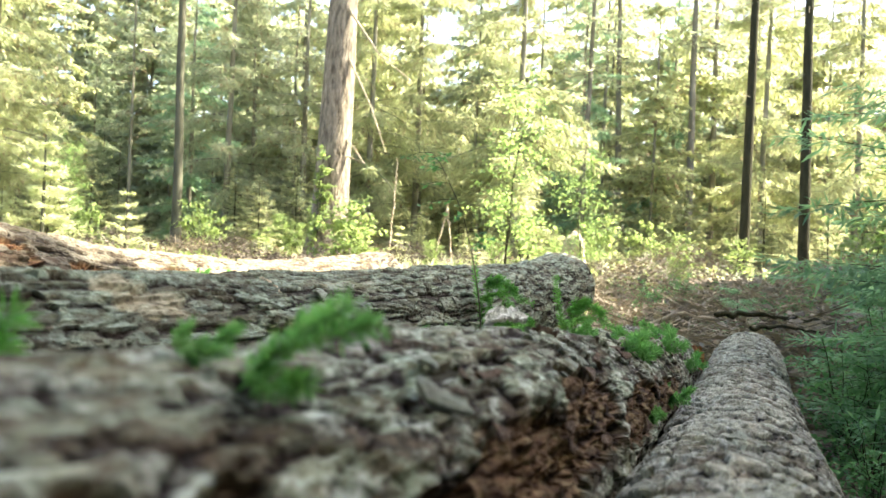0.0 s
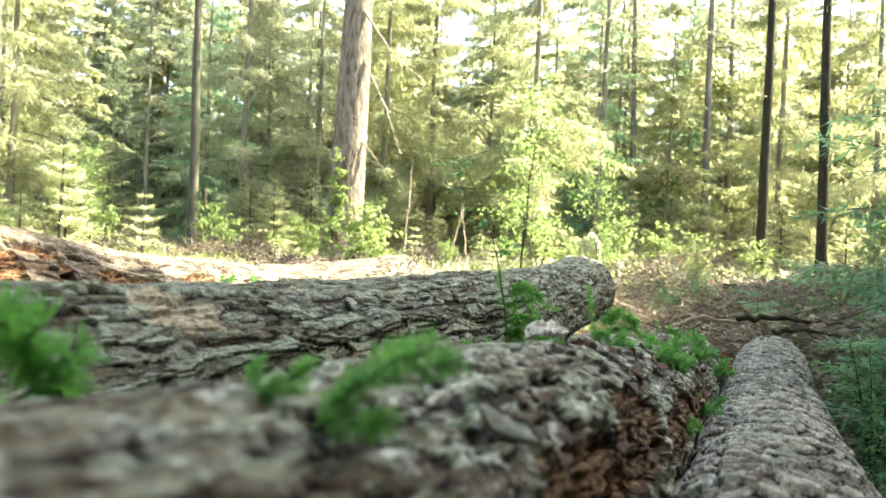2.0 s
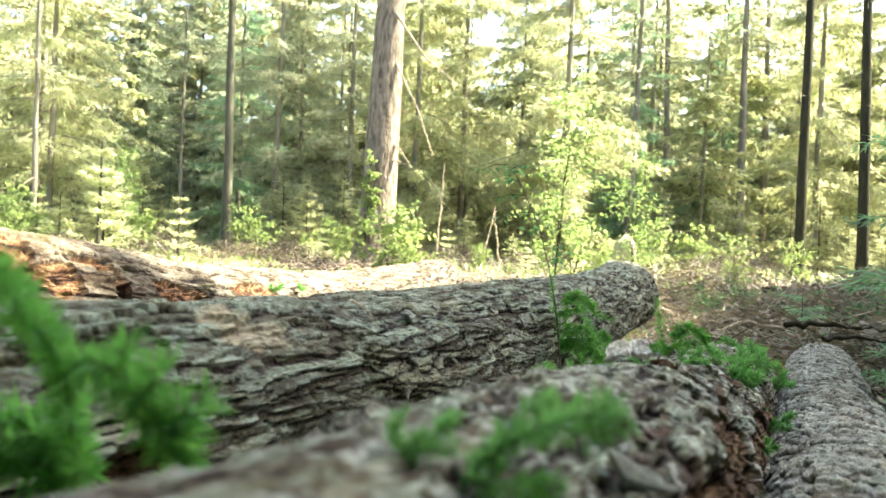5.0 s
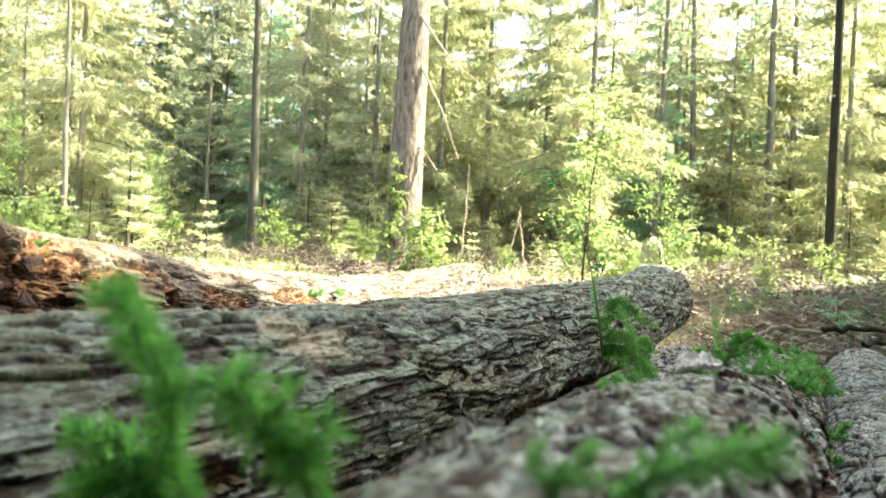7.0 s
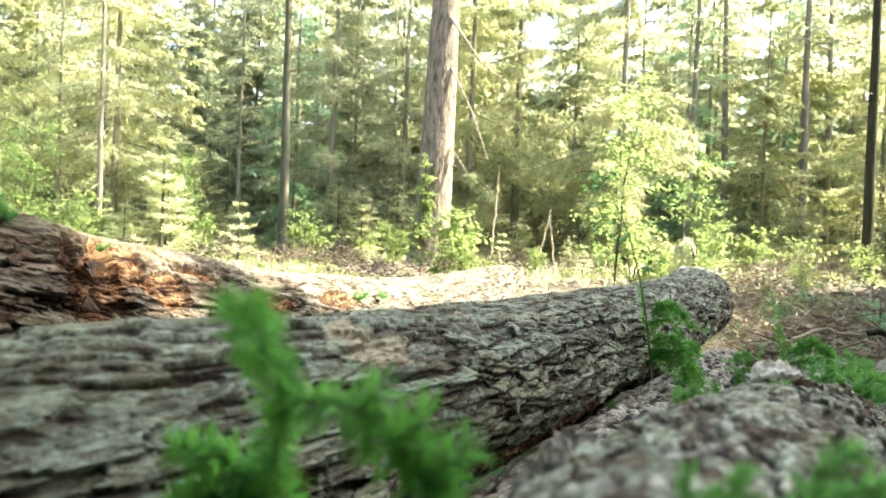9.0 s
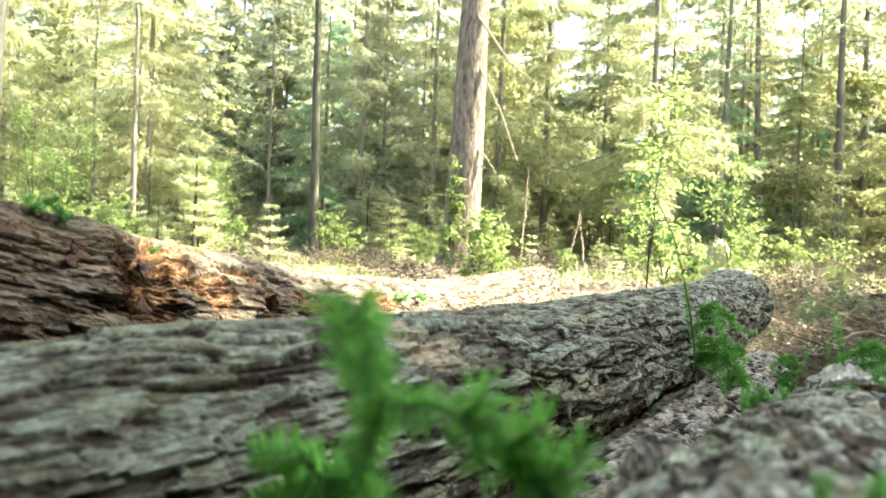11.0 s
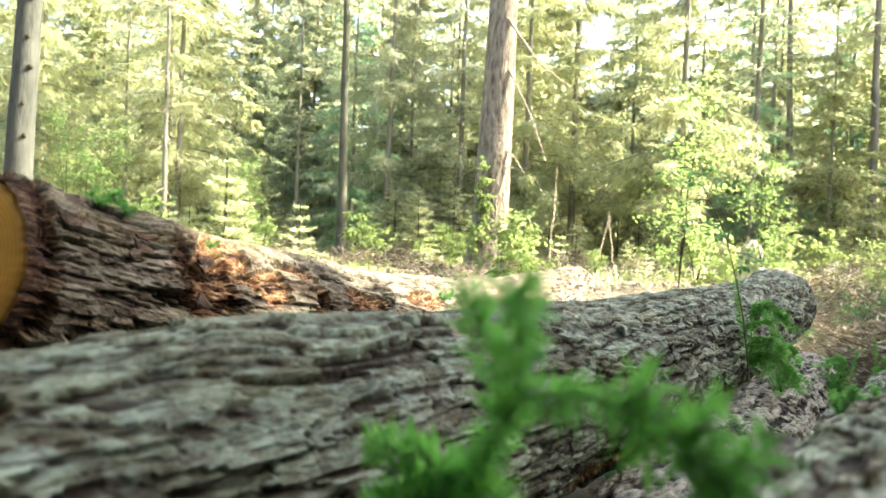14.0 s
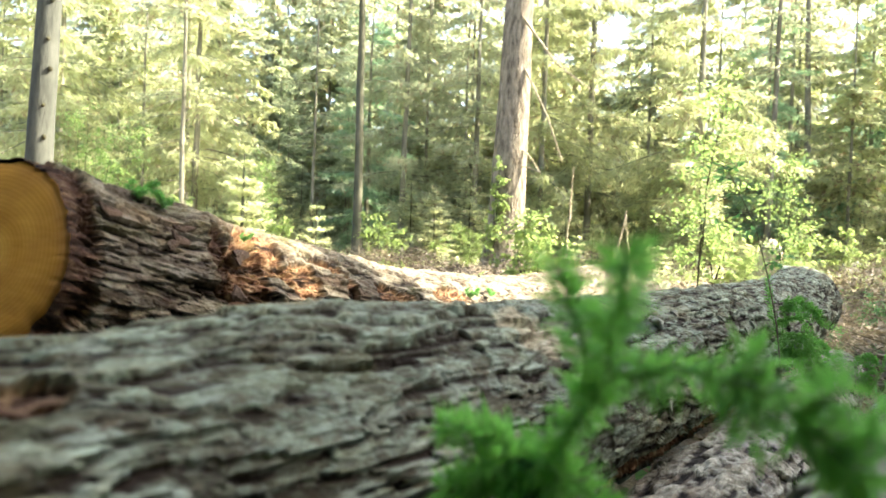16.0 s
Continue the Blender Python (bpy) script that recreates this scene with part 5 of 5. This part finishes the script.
for x, y, h, lean_ in ((-1.75, 25.5, 3.3, 0.05), (-0.3, 25.6, 2.1, 0.2), (-2.7, 25.7, 1.2, 0.0), (-7.6, 22.4, 0.55, 0.03), (0.3, 26.0, 1.9, -0.1)):
    g = float(ground_z(x, y))
    stick("dead_stem", "pale dead standing stem in the undergrowth", ((x, y, g - 0.05), (x + lean_ * h * 0.5, y, g + h * 0.5), (x + lean_ * h, y, g + h)), 0.030, 0.014, DEADWOOD, int(x * 10) % 97)
for i, (x, y, l, a, r0) in enumerate(((5.2, 15.6, 3.4, -0.05, 0.06), (6.4, 14.4, 2.0, -0.15, 0.05), (3.6, 13.0, 2.4, 0.3, 0.03), (2.6, 9.4, 1.6, 0.9, 0.03), (3.4, 10.4, 1.9, -0.4, 0.025), (2.0, 8.2, 1.2, 0.2, 0.02), (3.9, 8.6, 1.5, 2.0, 0.02), (-6.0, 20.5, 2.5, 0.1, 0.04), (-4.4, 18.0, 2.0, -0.3, 0.03), (-8.5, 18.4, 1.8, 0.5, 0.03))):
    pts = [(x + math.cos(a) * l * t, y + math.sin(a) * l * t, float(ground_z(x + math.cos(a) * l * t, y + math.sin(a) * l * t)) + r0 * 0.7 + 0.03 * math.sin(7 * t + i)) for t in (0, 0.25, 0.5, 0.75, 1.0)]
    stick("fallen_branch", "grey-brown fallen branch lying in the slash", pts, r0, r0 * 0.35, TRUNK_DARK if i < 3 else DEADWOOD, i)


stick("fallen_branch", "dark fallen branch lying across the brash", ((2.17, 6.2, 0.17), (2.5, 6.3, 0.19), (2.8, 6.4, 0.16), (3.32, 6.6, 0.12)), 0.024, 0.012, TRUNK_DARK, 41)
stick("fallen_branch", "dark fallen branch lying across the brash", ((2.33, 5.95, 0.10), (2.6, 6.05, 0.12), (3.0, 6.2, 0.07)), 0.018, 0.008, TRUNK_DARK, 42)
stick("fallen_branch", "grey-brown fallen branch lying in the slash", ((1.7, 6.9, -0.02), (2.2, 7.2, 0.10), (2.9, 7.3, 0.05)), 0.022, 0.008, DEADWOOD, 43)
stick("dry_twig", "small pale dry twig lying on the thick log", ((-0.452, 1.97, 0.515), (-0.415, 1.95, 0.505), (-0.392, 1.93, 0.486), (-0.372, 1.945, 0.470)), 0.006, 0.003, DEADWOOD, 5)
rng = np.random.default_rng(93)
k = np.linspace(0, 1, 7)
sv, sf = tube(np.stack([0.10 * k, 0 * k, -0.1 + 1.15 * k], -1), np.interp(k, [0, 0.15, 0.4, 0.85, 1], [0.60, 0.42, 0.31, 0.22, 0.03]), 14)
sv[:, :2] *= 1 + 0.10 * np.sin(5 * np.arctan2(sv[:, 1], sv[:, 0]))[:, None]
sv[:, 2] += rng.normal(0, 0.02, len(sv))
stump = mesh_obj("tree_stump", sv, sf, DEADWOOD, smooth=False)
stump.location = (2.98, 18.47, float(ground_z(2.98, 18.47)))
tagged(stump, "pale broken tree stump in the sunlight", "stump")


# ---- litter and low growth ----
def scatter(name, label, category, seed, count, near, far_, material, length, width, up, patch=None, spread=(-0.9, 0.75)):
    """Loose blades over the ground, thinner further off; kind stuff."""
    rng = np.random.default_rng(seed)
    y = near * (far_ / near) ** rng.uniform(0, 1, count)
    x = y * rng.uniform(spread[0], spread[1], count)
    if patch:
        keep = vnoise(x * patch, y * patch, seed) + 0.5 * vnoise(x * patch * 3, y * patch * 3, seed + 1) > 0.72
        x, y = x[keep], y[keep]
    n = len(x)
    big_ = np.clip(y / 9, 0.6, 3.0)
    P = np.stack([x, y, ground_z(x, y) + 0.01 + up * 0.25 * rng.uniform(0, 1, n) * big_ * length], -1)
    a = rng.uniform(0, 6.28, n)
    D = np.stack([np.cos(a), np.sin(a), rng.normal(up * 0.7, 0.18 + up * 0.7, n)], -1)
    v, f = strips(P, D, length * rng.uniform(0.5, 1.6, n) * big_, width * rng.uniform(0.6, 1.5, n) * big_, rng, 0.8)
    ob = mesh_obj(name, v, f, material, smooth=False)
    return tagged(ob, label, category, kind="stuff")


scatter("dry_twigs", "dry brown twigs and slash strewn over the ground", "litter", 61, 9000, 4.5, 45, TWIG_DRY, 0.20, 0.008, 0.25)
scatter("dead_leaves", "dead brown leaves and bark chips on the ground", "litter", 62, 14000, 3.0, 45, TWIG_DRY, 0.05, 0.03, 0.15)
scatter("low_herbs", "low green herbs in patches on the forest floor", "undergrowth", 63, 16000, 7.0, 45, LEAF, 0.075, 0.04, 0.9, 0.3)
scatter("brush", "low tangle of green brush", "undergrowth", 64, 12000, 15, 50, NEEDLE, 0.085, 0.035, 1.1, 0.25)
scatter("dry_grass", "pale dry grass and bramble stalks", "undergrowth", 65, 2200, 9, 45, TWIG_DRY, 0.20, 0.006, 1.3, 0.3)


def strew(name, label, seed, count, material, length, width, up):
    """Loose litter on the ground all round the log pile."""
    rng = np.random.default_rng(seed)
    a, d = rng.uniform(0, 6.28, count), 9.0 * np.sqrt(rng.uniform(0, 1, count))
    x, y = np.cos(a) * d, 2.0 + np.sin(a) * d
    P = np.stack([x, y, ground_z(x, y) + 0.015 + 0.025 * rng.uniform(0, 1, count)], -1)
    b = rng.uniform(0, 6.28, count)
    D = np.stack([np.cos(b), np.sin(b), rng.normal(up, 0.12 + 0.4 * up, count)], -1)
    v, f = strips(P, D, length * rng.uniform(0.4, 1.7, count), width * rng.uniform(0.6, 1.5, count), rng, 0.7)
    tagged(mesh_obj(name, v, f, material, smooth=False), label, "litter", kind="stuff")


strew("fallen_twigs", "dry twigs strewn round the log pile", 71, 8000, TWIG_DRY, 0.24, 0.012, 0.05)
strew("leaf_litter", "dead leaves and bark chips round the log pile", 72, 16000, TWIG_DRY, 0.065, 0.042, 0.08)
strew("seedlings", "small green seedlings in the litter", 73, 5000, LEAF_SHADED, 0.08, 0.042, 0.7)
scatter("slash_pile", "heap of dry brown brash behind the log butt", "litter", 66, 6500, 6.6, 14, TWIG_DRY, 0.22, 0.006, 0.55, None, (0.05, 0.6))
scatter("chips", "bark chips and dead leaves behind the log butt", "litter", 68, 9000, 5.6, 14, TWIG_DRY, 0.05, 0.03, 0.3, None, (0.05, 0.6))
scatter("ferny_growth", "soft green growth among the brash", "undergrowth", 67, 6000, 6.2, 15, LEAF, 0.055, 0.026, 0.8, 0.7, (0.10, 0.7))


def brash_heap(seed, x, y, wide, tall_, count, label, material=TWIG_DRY):
    """A heap of cut brash: thin sticks and dead leaves lying criss-cross over one another."""
    rng = np.random.default_rng(seed)
    px, py = rng.normal(0, wide * 0.5, count), rng.normal(0, wide * 0.4, count)
    top_ = tall_ * np.exp(-(px ** 2 + py ** 2) / (0.8 * wide * wide))
    gx_, gy_ = x + px, y + py
    P = np.stack([gx_, gy_, ground_z(gx_, gy_) + rng.uniform(0, 1, count) ** 0.7 * top_], -1)
    a = rng.uniform(0, 6.28, count)
    D = np.stack([np.cos(a), np.sin(a), rng.normal(0.05, 0.35, count)], -1)
    long_ = rng.uniform(0, 1, count) < 0.35
    L = np.where(long_, rng.uniform(0.25, 0.8, count), rng.uniform(0.05, 0.12, count))
    Wd = np.where(long_, rng.uniform(0.006, 0.016, count), rng.uniform(0.03, 0.06, count))
    v, f = strips(P, D, L, Wd, rng, 1.0)
    tagged(mesh_obj("brash_heap", v, f, material, smooth=False), label, "litter", kind="stuff")


for k, (x, y, wide, tall_, count) in enumerate(((2.6, 8.6, 0.9, 0.5, 1300), (4.2, 10.6, 1.2, 0.6, 1700), (6.0, 12.8, 1.4, 0.75, 1700), (3.0, 12.4, 1.2, 0.6, 1300), (8.2, 15.5, 1.5, 0.8, 1400), (-6.5, 20.8, 1.0, 0.45, 900), (-2.2, 22.0, 0.9, 0.45, 900), (1.8, 11.0, 0.8, 0.45, 900), (5.0, 16.5, 1.5, 0.8, 1300), (2.1, 7.0, 0.6, 0.35, 700), (2.75, 6.55, 0.75, 0.62, 1500), (3.6, 7.2, 0.8, 0.6, 1300), (1.75, 6.5, 0.5, 0.45, 700))):
    brash_heap(80 + k, x, y, wide, tall_, count, "heap of dry brown brash and leaves on the ground")
for k, (x, y, wide, tall_, count) in enumerate(((-8.9, 21.6, 1.3, 0.7, 1200), (-7.0, 23.2, 1.4, 0.8, 1300), (-5.4, 20.8, 1.2, 0.6, 1100), (-2.4, 19.6, 1.1, 0.55, 1000), (-0.9, 21.8, 1.3, 0.7, 1200), (1.2, 22.8, 1.3, 0.7, 1200), (-10.6, 19.2, 1.2, 0.6, 1000), (3.0, 19.0, 1.1, 0.6, 1000), (5.6, 20.5, 1.3, 0.7, 1100), (-4.0, 17.0, 1.0, 0.4, 800))):
    brash_heap(110 + k, x, y, wide, tall_, count, "heap of dark weathered brash at the edge of the wood", TWIG_OLD)
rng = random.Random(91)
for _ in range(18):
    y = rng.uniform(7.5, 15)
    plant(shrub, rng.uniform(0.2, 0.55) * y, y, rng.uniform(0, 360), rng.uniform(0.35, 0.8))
rng = np.random.default_rng(70)
n = 54000
a = rng.uniform(radians(28), radians(152), n)
dist = rng.uniform(66, 92, n)
dip = sum(np.exp(-((np.degrees(a) - c) / w) ** 2) for c, w in ((115.5, 2.2), (90.5, 1.8), (64.0, 3.0)))
hh = rng.uniform(0, 1, n) ** 1.15 * (22 + 7 * vnoise(a * 40, a * 0, 5) - 11 * np.clip(dip, 0, 1))
P = np.stack([np.cos(a) * dist, np.sin(a) * dist, hh], -1)
D = np.stack([rng.normal(0, 1, n), rng.normal(0, 1, n), rng.normal(-0.4, 0.4, n)], -1)
v, f = strips(P, D, rng.uniform(0.6, 1.8, n), rng.uniform(0.25, 0.6, n), rng, 0.8)
tagged(mesh_obj("far_thicket", v, f, NEEDLE, smooth=False), "far green thicket closing the wood", "woods", kind="stuff")
